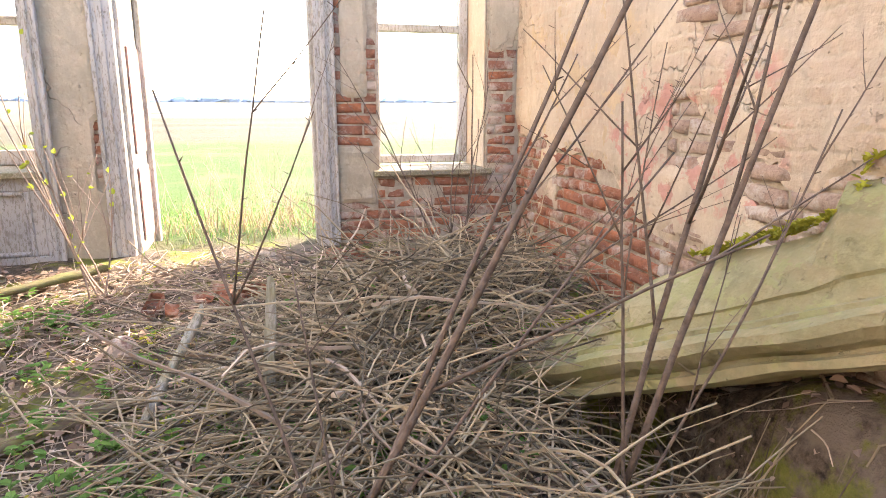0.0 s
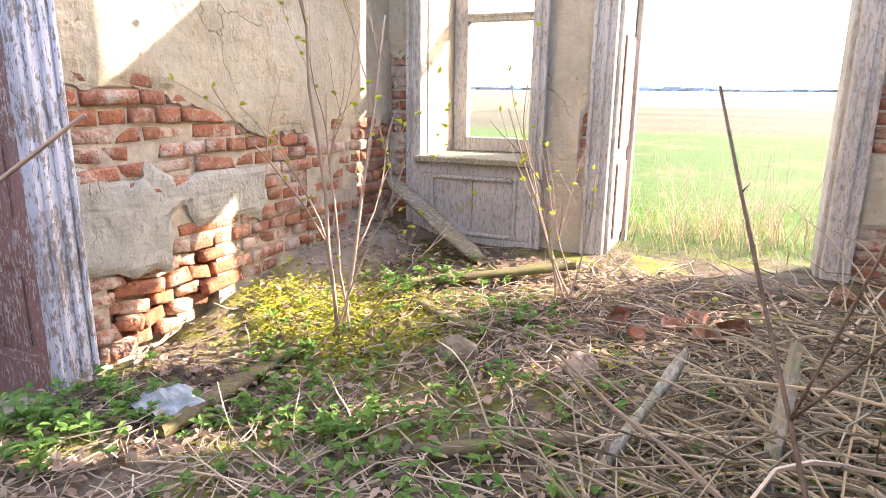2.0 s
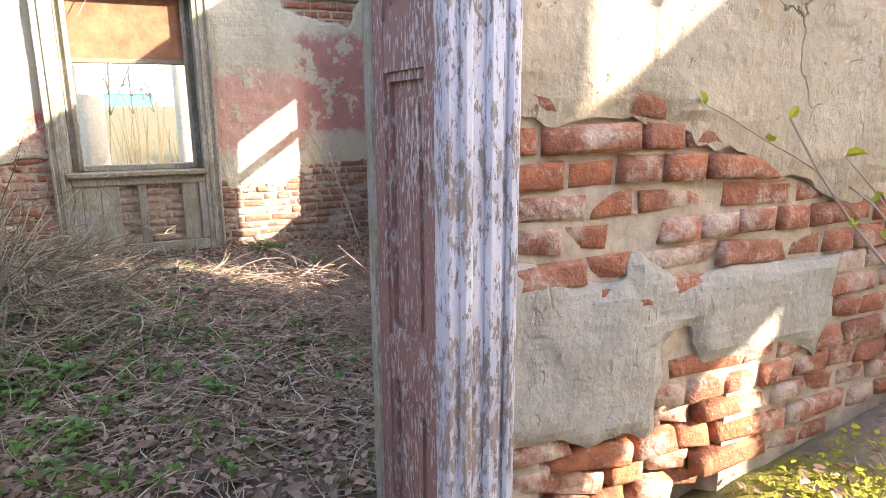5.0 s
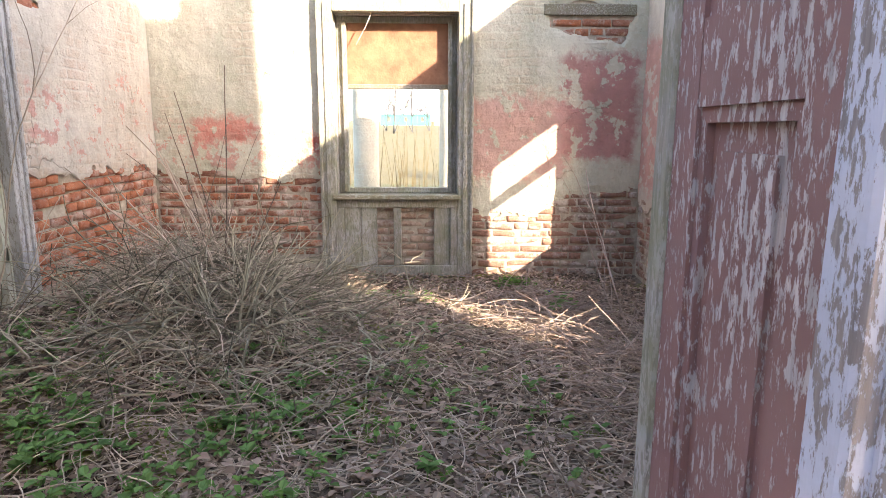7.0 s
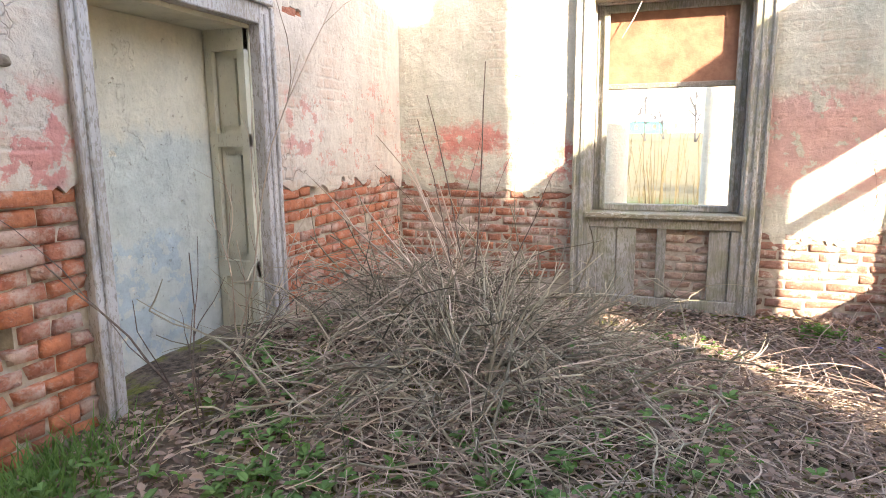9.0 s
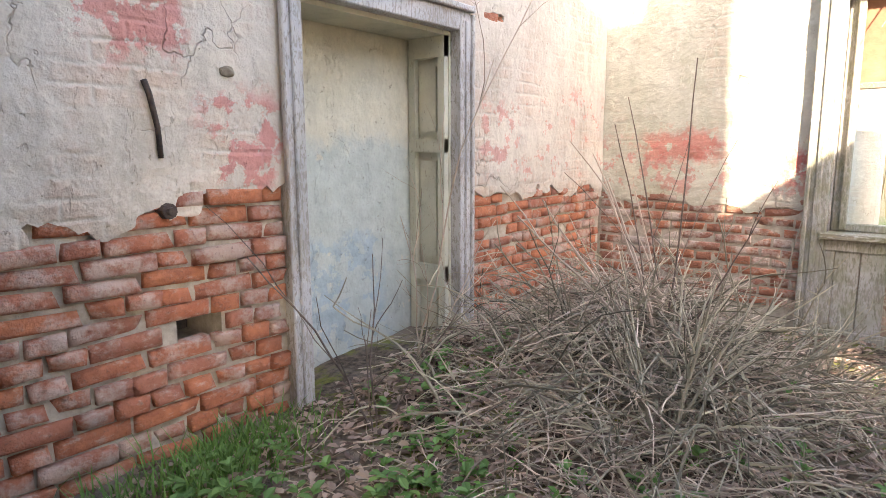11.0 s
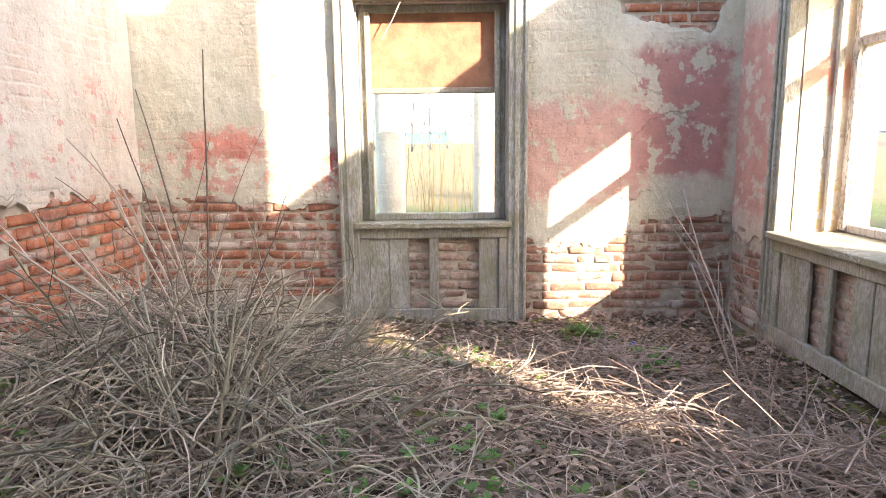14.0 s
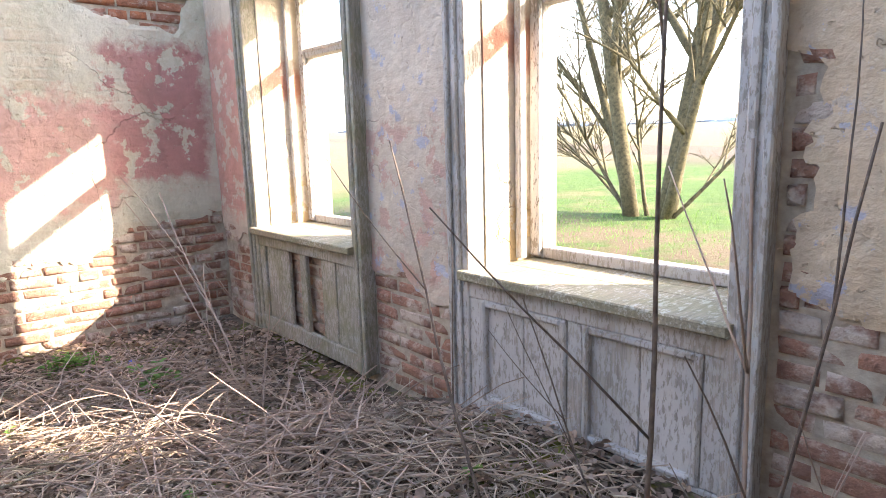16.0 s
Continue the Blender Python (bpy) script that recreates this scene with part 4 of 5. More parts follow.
def twig_pile(name, label, spots, count, lengths, radius, material, seed, rise, flat=0.25, kind="stuff"):
    """Dry twigs lying criss-cross over the ground. spots: x, y, spread x, spread y, heap height."""
    rnd = random.Random(seed)
    b = Build()
    for _ in range(count):
        x, y, sx, sy, hh = rnd.choice(spots)
        px, py = rnd.gauss(x, sx), rnd.gauss(y, sy)
        away = math.exp(-((px - x) / sx) ** 2 / 2 - ((py - y) / sy) ** 2 / 2)
        a = rnd.uniform(0, 2 * math.pi)
        ln = rnd.uniform(*lengths)
        d = Vector((math.cos(a), math.sin(a), rnd.gauss(rise, flat) * 0.6))
        pz = height(px, py) + rnd.uniform(0.0, 1.0) * hh * away + 0.006
        pts = bent((px, py, pz), d, ln, 5, 0.24, rnd, 0.25)
        pts = [Vector((p.x, p.y, max(p.z, height(p.x, p.y) + 0.004))) for p in pts]
        if not all(ok_spot(p.x, p.y) for p in pts):
            continue
        r = radius * rnd.uniform(0.45, 1.3)
        b.tube(pts, r, r * 0.5, 4)
    ob = part(name, b, material)
    return tagged(ob, label, "twigs", kind=kind)


def ok_spot(x, y):
    """Inside one of the two rooms or the doorway, or out of doors, clear of the walls."""
    if -2.68 < x < 1.5 and -2.7 < y < 4.79:
        return True
    if -8.2 < x < -3.28 and -0.72 < y < 3.78:
        return True
    if -3.3 < x < -2.66 and 0.7 < y < 2.2:
        return True
    return -1.05 < x < 0.0 and 4.7 < y < 5.7


def litter(name, label, area, count, size, material, seed, upright=False, keep=None):
    rnd = random.Random(seed)
    b = Build()
    x0, x1, y0, y1 = area
    for _ in range(count):
        x, y = rnd.uniform(x0, x1), rnd.uniform(y0, y1)
        if not ok_spot(x, y) or (keep and rnd.random() > keep(x, y)):
            continue
        a = rnd.uniform(0, 6.283)
        s = rnd.uniform(*size)
        d = Vector((math.cos(a), math.sin(a), rnd.uniform(-0.1, 0.45)))
        b.leaf(Vector((x, y, height(x, y) + rnd.uniform(0.004, 0.045))), d.normalized(), Vector((rnd.uniform(-0.5, 0.5), rnd.uniform(-0.5, 0.5), 1)), s, s * rnd.uniform(0.45, 0.75), rnd.uniform(-0.1, 0.4))
    return tagged(part(name, b, material), label, "leaves", kind="stuff")


def weeds(name, label, patches, material, seed, size=(0.02, 0.045)):
    """Low plants: short stems with pairs of small leaves. patches: x, y, spread, count."""
    rnd = random.Random(seed)
    b = Build()
    for x, y, s, n in patches:
        for _ in range(n):
            px, py = rnd.gauss(x, s), rnd.gauss(y, s)
            if not ok_spot(px, py):
                continue
            h = rnd.uniform(0.03, 0.11)
            z = height(px, py)
            top = Vector((px + rnd.uniform(-0.02, 0.02), py + rnd.uniform(-0.02, 0.02), z + h))
            b.tube([Vector((px, py, z - 0.01)), top], 0.0015, 0.001, 3)
            for k in range(5):
                a = rnd.uniform(0, 6.283)
                q = Vector((px, py, z)).lerp(top, rnd.uniform(0.5, 1.0))
                ln = rnd.uniform(*size)
                b.leaf(q, Vector((math.cos(a), math.sin(a), rnd.uniform(0.0, 0.6))).normalized(), Vector((0, 0, 1)), ln, ln * 0.65, 0.15)
    return tagged(part(name, b, material), label, "weeds", kind="stuff")


def grass(name, label, patches, material, seed, blade=(0.06, 0.2), inside_only=True):
    rnd = random.Random(seed)
    b = Build()
    for x, y, sx, sy, n in patches:
        for _ in range(n):
            px, py = rnd.gauss(x, sx), rnd.gauss(y, sy)
            if inside_only and not ok_spot(px, py):
                continue
            a, h = rnd.uniform(0, 6.283), rnd.uniform(*blade)
            z = height(px, py) - 0.01
            d = Vector((math.cos(a) * 0.35, math.sin(a) * 0.35, 1)).normalized()
            w = Vector((-math.sin(a), math.cos(a), 0)) * 0.0035
            p0, p1, p2 = Vector((px, py, z)), Vector((px, py, z)) + d * h * 0.6, Vector((px, py, z)) + d * h + Vector((math.cos(a), math.sin(a), -0.2)) * h * 0.25
            k = len(b.v)
            b.v += [p0 - w, p0 + w, p1 + w * 0.8, p1 - w * 0.8, p2]
            b.f += [(k, k + 1, k + 2, k + 3), (k + 3, k + 2, k + 4)]
    return tagged(part(name, b, material), label, "grass", kind="stuff")


def branchy(b, p, d, length, r, depth, rnd, wild=0.1, split=3, sides=5, spread=0.7, buds=None, thorn=False):
    """A stem with side shoots; buds: a second build that takes small leaves."""
    n = 7 if depth else 5
    pts = bent(p, d, length, n, wild, rnd, -0.05)
    b.tube(pts, r, r * 0.45, sides)
    if thorn:
        for i in range(1, n):
            e = Vector((rnd.uniform(-1, 1), rnd.uniform(-1, 1), 0.4)).normalized()
            b.tube([pts[i], pts[i] + e * (r + 0.014)], r * 0.45, 0.001, 3)
    if depth > 0:
        for _ in range(split):
            i = rnd.randrange(2, n)
            axis = (pts[i] - pts[i - 1]).normalized()
            e = (axis + Vector((rnd.uniform(-1, 1), rnd.uniform(-1, 1), rnd.uniform(-0.3, 0.6))) * spread).normalized()
            branchy(b, pts[i], e, length * rnd.uniform(0.35, 0.6), r * 0.5, depth - 1, rnd, wild, max(1, split - 1), max(3, sides - 1), spread, buds, thorn)
    if buds is not None and depth < 2:
        for q in pts[2:]:
            if rnd.random() < 0.4:
                e = Vector((rnd.uniform(-1, 1), rnd.uniform(-1, 1), rnd.uniform(0, 1))).normalized()
                s = rnd.uniform(0.02, 0.042)
                buds.leaf(q, e, Vector((0, 0, 1)), s, s * 0.6)
                buds.leaf(q, (e + Vector((0.5, -0.4, 0.3))).normalized(), Vector((0, 1, 1)), s, s * 0.6)


def shrub(name, label, at, stems, material, seed, buds=False, depth=2, thorn=False, wild=0.08, split=3, spread=0.7):
    """stems: lean x, lean y, length, radius."""
    rnd = random.Random(seed)
    x, y = at
    th = thing(name, label, "shrub", at=(x, y, height(x, y)))
    leaves = Build()
    for dx, dy, ln, r in stems:
        b = Build()
        branchy(b, (rnd.uniform(-0.05, 0.05), rnd.uniform(-0.05, 0.05), -0.03), (dx, dy, 1), ln, r, depth, rnd, wild, split, 6, spread, leaves if buds else None, thorn)
        part("stem", b, material, th, smooth=True)
    if buds:
        part("leaves", leaves, MAT_BUD, th, "tiny yellow-green young leaves")
    return th


def tangle(name, label, at, count, spread, lengths, radius, material, seed, tall=()):
    """A dense bush of arching thin shoots."""
    rnd = random.Random(seed)
    x, y = at
    z = height(x, y)
    th = thing(name, label, "shrub", at=(x, y, z))
    groups = [Build() for _ in range(4)]
    for i in range(count):
        px, py = rnd.gauss(0, spread * 0.5), rnd.gauss(0, spread * 0.5)
        if not ok_spot(x + px, y + py):
            continue
        a = rnd.uniform(0, 6.283)
        lean = rnd.uniform(0.3, 2.4)
        pts = bent((px, py, height(x + px, y + py) - z - 0.01), (math.cos(a) * lean, math.sin(a) * lean, 1), rnd.uniform(*lengths), 7, 0.30, rnd, 0.5)
        pts = [p for p in pts if ok_spot(x + p.x, y + p.y)]
        pts = [Vector((p.x, p.y, max(p.z, height(x + p.x, y + p.y) - z + 0.005))) for p in pts]
        if len(pts) < 3:
            continue
        r = radius * rnd.choice((0.55, 0.7, 0.9, 1.1, 1.5))
        g = groups[i % 4]
        g.tube(pts, r, r * 0.4, 4)
        for _ in range(3):
            j = rnd.randrange(1, len(pts))
            e = (pts[j] - pts[j - 1]).normalized() + Vector((rnd.uniform(-1, 1), rnd.uniform(-1, 1), rnd.uniform(-0.6, 0.6))) * 0.9
            q = bent(pts[j], e, rnd.uniform(0.08, 0.28), 3, 0.2, rnd)
            if ok_spot(x + q[-1].x, y + q[-1].y):
                g.tube(q, r * 0.5, r * 0.25, 3)
    for g in groups:
        tagged(part("shoot_mass", g, material, th), kind="stuff")
    for dx, dy, px, py, ln, r in tall:
        b = Build()
        branchy(b, (px, py, height(x + px, y + py) - z), (dx, dy, 1), ln * 0.82, r, 1, rnd, 0.08, 1, 5, 0.6)
        part("stem", b, MAT_TWIG_DARK if r < 0.007 else MAT_TWIG, th)
    return th


# hall
twig_pile("brush_pile", "grey heap of cut dry twigs on the hall floor", [(0.45, 2.9, 0.42, 0.5, 0.36), (0.2, 2.1, 0.45, 0.4, 0.22), (0.95, 3.5, 0.35, 0.45, 0.28), (0.0, 2.6, 0.3, 0.4, 0.2)], 3000, (0.2, 0.85), 0.0048, MAT_BRUSH, 5, 0.25, 0.45)
twig_pile("thick_sticks", "thicker grey sticks lying over the brush heap", [(0.3, 2.5, 0.5, 0.5, 0.3)], 46, (0.4, 1.1), 0.011, MAT_TWIG, 6, 0.1, 0.2)
twig_pile("scattered_twigs", "thin dry twigs scattered over mossy earth", [(-1.4, 2.8, 0.8, 0.8, 0.03), (-0.6, 3.9, 0.7, 0.4, 0.05), (-2.0, 1.9, 0.5, 0.6, 0.03), (-0.6, 1.4, 1.0, 0.8, 0.05), (-1.2, 3.6, 0.5, 0.4, 0.06), (-1.3, 2.4, 0.6, 0.5, 0.04)], 2200, (0.08, 0.45), 0.0034, MAT_TWIG, 7, 0.03, 0.12)
litter("dead_leaves_hall", "brown dead leaves on the hall floor", (-2.7, 1.5, 0.3, 4.5), 8000, (0.025, 0.055), MAT_LEAF_DRY, 8)
weeds("weeds_hall", "small bright green weeds between twigs", [(-1.9, 2.5, 0.14, 45), (-1.6, 2.9, 0.25, 30), (-2.2, 2.9, 0.1, 25), (-1.3, 3.6, 0.12, 30), (-2.4, 2.1, 0.2, 60), (-1.55, 2.55, 0.1, 30), (-2.05, 3.75, 0.07, 25), (-0.5, 2.2, 0.5, 110), (0.2, 2.3, 0.4, 110), (0.6, 3.0, 0.4, 80), (-1.2, 2.4, 0.4, 120), (-2.45, 1.95, 0.15, 70), (-1.8, 3.9, 0.15, 30), (-2.1, 3.35, 0.2, 15)], MAT_LEAF, 9, (0.022, 0.05))
litter("moss_hall", "yellow-green moss tufts on rubble", (-2.7, -0.4, 2.0, 4.4), 9000, (0.012, 0.03), MAT_MOSS, 10, keep=lambda x, y: 1.0 if math.hypot((x + 2.1) * 0.9, (y - 3.35) * 1.4) < 0.55 + 0.2 * nz(x * 4, y * 4) or nz(x * 3, y * 3, 5) > 0.42 else 0.05)
litter("moss_bed", "bright yellow-green moss cushion at the wall's foot", (-2.7, -1.5, 2.8, 3.9), 9000, (0.008, 0.02), MAT_MOSS, 101, keep=lambda x, y: 1.0 if math.hypot((x + 2.1) * 0.9, (y - 3.35) * 1.3) < 0.45 + 0.25 * nz(x * 4, y * 4, 3) else 0.0)
shrub("sapling", "thin forked sapling with first yellow-green leaves", (-2.08, 3.2), [(-0.14, -0.05, 1.7, 0.011), (0.06, 0.05, 1.6, 0.010), (-0.3, 0.1, 1.2, 0.007), (0.4, -0.1, 1.0, 0.006), (0.9, 0.2, 0.8, 0.005)], MAT_TWIG_PALE, 11, True, 2, wild=0.13)
shrub("budding_shrub", "slender budding shrub beside the window pier", (-1.15, 3.95), [(-0.3, -0.1, 1.1, 0.007), (0.1, -0.2, 1.0, 0.006), (-0.6, -0.2, 1.3, 0.007), (0.3, 0.1, 0.8, 0.006), (-0.15, 0.0, 0.9, 0.005)], MAT_TWIG_PALE, 12, True, 1, wild=0.1)
shrub("thorny_shrub", "tall dark thorny shrub with bare crossing stems", (0.72, 1.75), [(0.17, -0.06, 2.1, 0.011), (0.24, -0.05, 2.1, 0.012), (-0.1, 0.1, 1.2, 0.006), (0.5, -0.1, 1.3, 0.006)], MAT_TWIG_DARK, 13, False, 2, True, wild=0.035, split=3, spread=1.0)
shrub("leaning_thorn_shrub", "slanting dark thorny stems rising from the brush", (-0.06, 1.72), [(0.5, -0.08, 1.9, 0.012), (0.42, 0.05, 1.9, 0.009), (-0.35, 0.2, 1.3, 0.006), (0.85, 0.1, 1.4, 0.006), (-0.1, 0.3, 0.8, 0.005)], MAT_TWIG_DARK, 131, False, 2, True, wild=0.035, split=2, spread=0.9)
tagged(part("leaning_cane", Build().tube([Vector((-2.66, 0.99, 0.1)), Vector((-2.60, 1.01, 0.36)), Vector((-2.36, 1.11, 0.62)), Vector((-1.92, 1.28, 0.93)), Vector((-1.60, 1.41, 1.16)), Vector((-1.365, 1.50, 1.33))], 0.009, 0.0035, 6), MAT_TWIG_PALE, smooth=True), "single pale cane arching up beside the inner doorway", "cane")
shrub("bare_shrub", "bare twiggy shrub before the brick window breast", (0.75, 3.6), [(0.1, 0.1, 1.2, 0.006), (-0.2, 0.0, 1.1, 0.006), (0.3, -0.1, 1.0, 0.005), (-0.35, 0.1, 0.9, 0.005), (0.0, -0.2, 1.3, 0.006)], MAT_TWIG_DARK, 14, False, 2, wild=0.1)


def log(name, label, a, b_, width, thick, material, seed):
    """A rotten plank or beam with a worn, uneven outline, lying on the ground."""
    rnd = random.Random(seed)
    a, b_ = Vector(a), Vector(b_)
    d = (b_ - a)
    side = Vector((-d.y, d.x, 0)).normalized()
    b = Build()
    n = 9
    rows = []
    for i in range(n):
        p = a + d * (i / (n - 1))
        w, t = width * rnd.uniform(0.8, 1.1) * (0.6 if i in (0, n - 1) else 1), thick * rnd.uniform(0.8, 1.15)
        ring = [(-w, 0.0), (-w * 0.9, t * 0.8), (-w * 0.4, t), (w * 0.4, t * 0.97), (w * 0.92, t * 0.75), (w, 0.0)]
        rows.append(len(b.v))
        for s, z in ring:
            b.v.append(p + side * (s / 2 + rnd.uniform(-0.004, 0.004)) + Vector((0, 0, z + rnd.uniform(-0.005, 0.005))))
    for r, s in zip(rows, rows[1:]):
        for i in range(6):
            j = (i + 1) % 6
            b.f.append((r + i, r + j, s + j, s + i))
    b.f += [tuple(rows[0] + i for i in range(6)), tuple(rows[-1] + i for i in reversed(range(6)))]
    return tagged(part(name, b, material, smooth=True), label, "timber")


def on_ground(x, y, up=0.0):
    return (x, y, height(x, y) + up)


log("rotten_plank", "mossy rotten plank lying by the outer doorway", on_ground(-2.0, 3.8, 0.02), on_ground(-1.2, 4.3, 0.05), 0.10, 0.035, MAT_LOG, 1)
log("rotten_plank", "dark rotten plank in the moss near the window", on_ground(-2.05, 3.68), on_ground(-1.4, 3.42, 0.01), 0.08, 0.035, MAT_LOG, 2)
log("rotten_beam", "long mossy beam half sunk in the litter", on_ground(-2.15, 2.2), on_ground(-2.2, 3.0), 0.09, 0.04, MAT_LOG, 3)
log("leaning_plank", "grey broken plank leaning in the corner by the window", on_ground(-1.75, 4.25, 0.02), (-2.62, 4.66, 0.78), 0.16, 0.035, MAT_WOOD_GREY_H, 4)
log("half_buried_log", "brown half-buried log edging the trodden path", on_ground(-1.3, 2.5), on_ground(-0.75, 2.75, 0.02), 0.08, 0.045, MAT_LOG, 5)
log("broken_post", "broken upright stake in the brush heap", (-0.27, 2.5, 0.12), (-0.22, 2.58, 0.72), 0.05, 0.04, MAT_WOOD_GREY, 6)
log("broken_post", "slanting broken stake beside the path", (-0.75, 2.55, 0.12), (-0.5, 2.85, 0.55), 0.045, 0.04, MAT_WOOD_GREY, 7)


def stone(name, label, at, size, seed, material):
    bm = bmesh.new()
    bmesh.ops.create_icosphere(bm, subdivisions=3, radius=1.0)
    for v in bm.verts:
        k = 1 + 0.22 * nz(v.co.x * 1.4 + seed, v.co.y * 1.4, v.co.z * 1.4) + 0.06 * nz(v.co.x * 5, v.co.y * 5 + seed, v.co.z * 5)
        v.co = Vector((v.co.x * size[0], v.co.y * size[1], v.co.z * size[2])) * k
    me = bpy.data.meshes.new(name)
    bm.to_mesh(me)
    bm.free()
    me.materials.append(material)
    ob = new(name, me)
    ob.location = (at[0], at[1], height(*at) + size[2] * 0.45)
    return tagged(ob, label, "stone")


stone("stone", "rounded brown stone among weeds", (-1.45, 3.2), (0.09, 0.07, 0.07), 1, MAT_STONE)
stone("rubble_stone", "broken brick lump on the path", (-0.9, 3.25), (0.06, 0.05, 0.07), 5, MAT_BRICK)
for i, (x, y) in enumerate(((-0.6, 3.7), (-0.45, 3.62), (-0.75, 3.58), (-0.52, 3.8), (-0.35, 3.72), (-0.85, 3.72), (0.3, 4.3), (0.45, 4.2), (0.15, 4.25), (0.62, 4.33))):
    ob = new("brick_rubble", brick_mesh(0.10 + 0.03 * (i % 3), 70 + i).mesh("brick_rubble", MAT_BRICK))
    ob.matrix_basis = Matrix.Translation((x, y, height(x, y) + 0.02)) @ Euler((1.2 + 0.3 * (i % 4), 0.2 * (i % 3), 0.9 * i)).to_matrix().to_4x4()
    tagged(ob, "broken red brick in the trodden earth", "brick", "brick rubble")
stone("threshold_stone", "worn sandy threshold stone at the foot of the door casing", (-2.74, 1.98), (0.22, 0.17, 0.025), 30, MAT_STONE)


def bag():
    bm = bmesh.new()
    bmesh.ops.create_grid(bm, x_segments=24, y_segments=24, size=0.13)
    for v in bm.verts:
        r = math.hypot(v.co.x, v.co.y)
        v.co.z = 0.035 * nz(v.co.x * 14, v.co.y * 14, 2) + 0.012 * nz(v.co.x * 40, v.co.y * 40, 6) + 0.05 - r * 0.3
        v.co.x *= 1 + 0.35 * nz(v.co.y * 14, 1)
        v.co.y *= 0.8 + 0.3 * nz(v.co.x * 14, 4)
    me = bpy.data.meshes.new("plastic_bag")
    bm.to_mesh(me)
    bm.free()
    me.materials.append(MAT_PLASTIC)
    ob = new("plastic_bag", me)
    ob.location = (-2.28, 2.36, height(-2.28, 2.36) + 0.03)
    tagged(ob, "crumpled pale plastic bag in the weeds", "bag")


bag()


def slab():
    """A fallen length of moulded cornice that leans from the brush up towards the wall."""
    a, b_ = Vector((0.70, 2.72, 0.06)), Vector((1.48, 1.20, 0.84))
    along = (b_ - a).normalized()
    up = Vector((0.22, 0.14, 1.0))
    up = (up - along * up.dot(along)).normalized()
    out = along.cross(up)
    prof = [(0.0, 0.0), (0.02, 0.012), (0.022, 0.04), (0.006, 0.05), (0.004, 0.062), (0.03, 0.075), (0.05, 0.10), (0.052, 0.13), (0.03, 0.155), (0.012, 0.162), (0.012, 0.178), (-0.012, 0.19), (-0.02, 0.25), (-0.015, 0.262), (-0.045, 0.27), (-0.06, 0.38), (-0.10, 0.50), (-0.14, 0.58), (-0.34, 0.62), (-0.36, 0.02)]
    b = Build()
    n = 44
    ln = (b_ - a).length + 0.35

    def crest(s):
        """How much of the upper part is left along the length: broken off in two steps."""
        return 0.32 + 0.30 * smooth_step(0.26, 0.36, s) + 0.10 * s + 0.32 * smooth_step(0.66, 0.69, s)

    for i in range(n):
        s_ = i / (n - 1)
        c = a - along * 0.1 + along * ln * s_
        for s, t in prof:
            p = c + out * s * 1.7 + up * (t if t < 0.2 else 0.2 + (t - 0.2) * crest(s_))
            b.v.append(p + Vector((nz(p.x * 7, p.y * 7, t * 9), nz(p.y * 7, p.z * 7, 3), nz(p.x * 6, p.z * 6, 5))) * 0.016 + up * (0.03 * nz(s_ * 14, t * 6, 8) if t > 0.3 else 0.0))
    k = len(prof)
    for i in range(n - 1):
        for j in range(k):
            q = (j + 1) % k
            b.f.append((i * k + j, i * k + q, (i + 1) * k + q, (i + 1) * k + j))
    b.f += [tuple(range(k)), tuple((n - 1) * k + j for j in reversed(range(k)))]
    th = thing("fallen_cornice", "fallen moulded plaster cornice, yellowed and mossy, leaning on brush", "cornice", at=(1.0, 2.2, height(1.0, 2.2)))
    for v in range(len(b.v)):
        b.v[v] = b.v[v] - Vector(th.location)
    part("moulded_face", b, MAT_SLAB, th)
    m = Build()
    rnd = random.Random(4)
    for _ in range(5000):
        s = rnd.uniform(0.05, 0.95)
        p = a + along * ln * s + up * (0.2 + 0.40 * crest(s) + 0.005) - out * rnd.uniform(0.16, 0.5)
        if nz(p.x * 4, p.y * 4, 2) < 0.0:
            continue
        e = Vector((rnd.uniform(-1, 1), rnd.uniform(-1, 1), 0.6)).normalized()
        m.leaf(p - Vector(th.location), e, Vector((0, 0, 1)), rnd.uniform(0.015, 0.035), 0.02)
    part("moss", m, MAT_MOSS, th, "green moss along the top")


slab()

# room
twig_pile("floor_twigs", "grey-brown dry twigs matted over the room floor", [(-5.2, 2.3, 0.9, 0.7, 0.06), (-4.6, 1.6, 0.7, 0.7, 0.05), (-6.2, 2.6, 0.8, 0.5, 0.08), (-4.3, 2.9, 0.5, 0.4, 0.08), (-4.6, 0.6, 0.6, 0.6, 0.05), (-6.9, 2.0, 0.6, 0.6, 0.05), (-4.9, 3.45, 0.7, 0.2, 0.08)], 6500, (0.08, 0.42), 0.0034, MAT_TWIG, 15, 0.06, 0.16)
twig_pile("bramble_canes", "reddish pale bramble canes in loose loops", [(-6.0, 2.75, 0.6, 0.4, 0.22), (-5.4, 3.1, 0.4, 0.3, 0.2), (-6.8, 2.7, 0.4, 0.4, 0.15)], 760, (0.2, 0.65), 0.0042, MAT_TWIG_PALE, 16, 0.25, 0.4)
litter("dead_leaves_room", "brown dead leaves covering the room floor", (-8.2, -3.0, -0.7, 3.8), 24000, (0.025, 0.06), MAT_LEAF_DRY, 17)
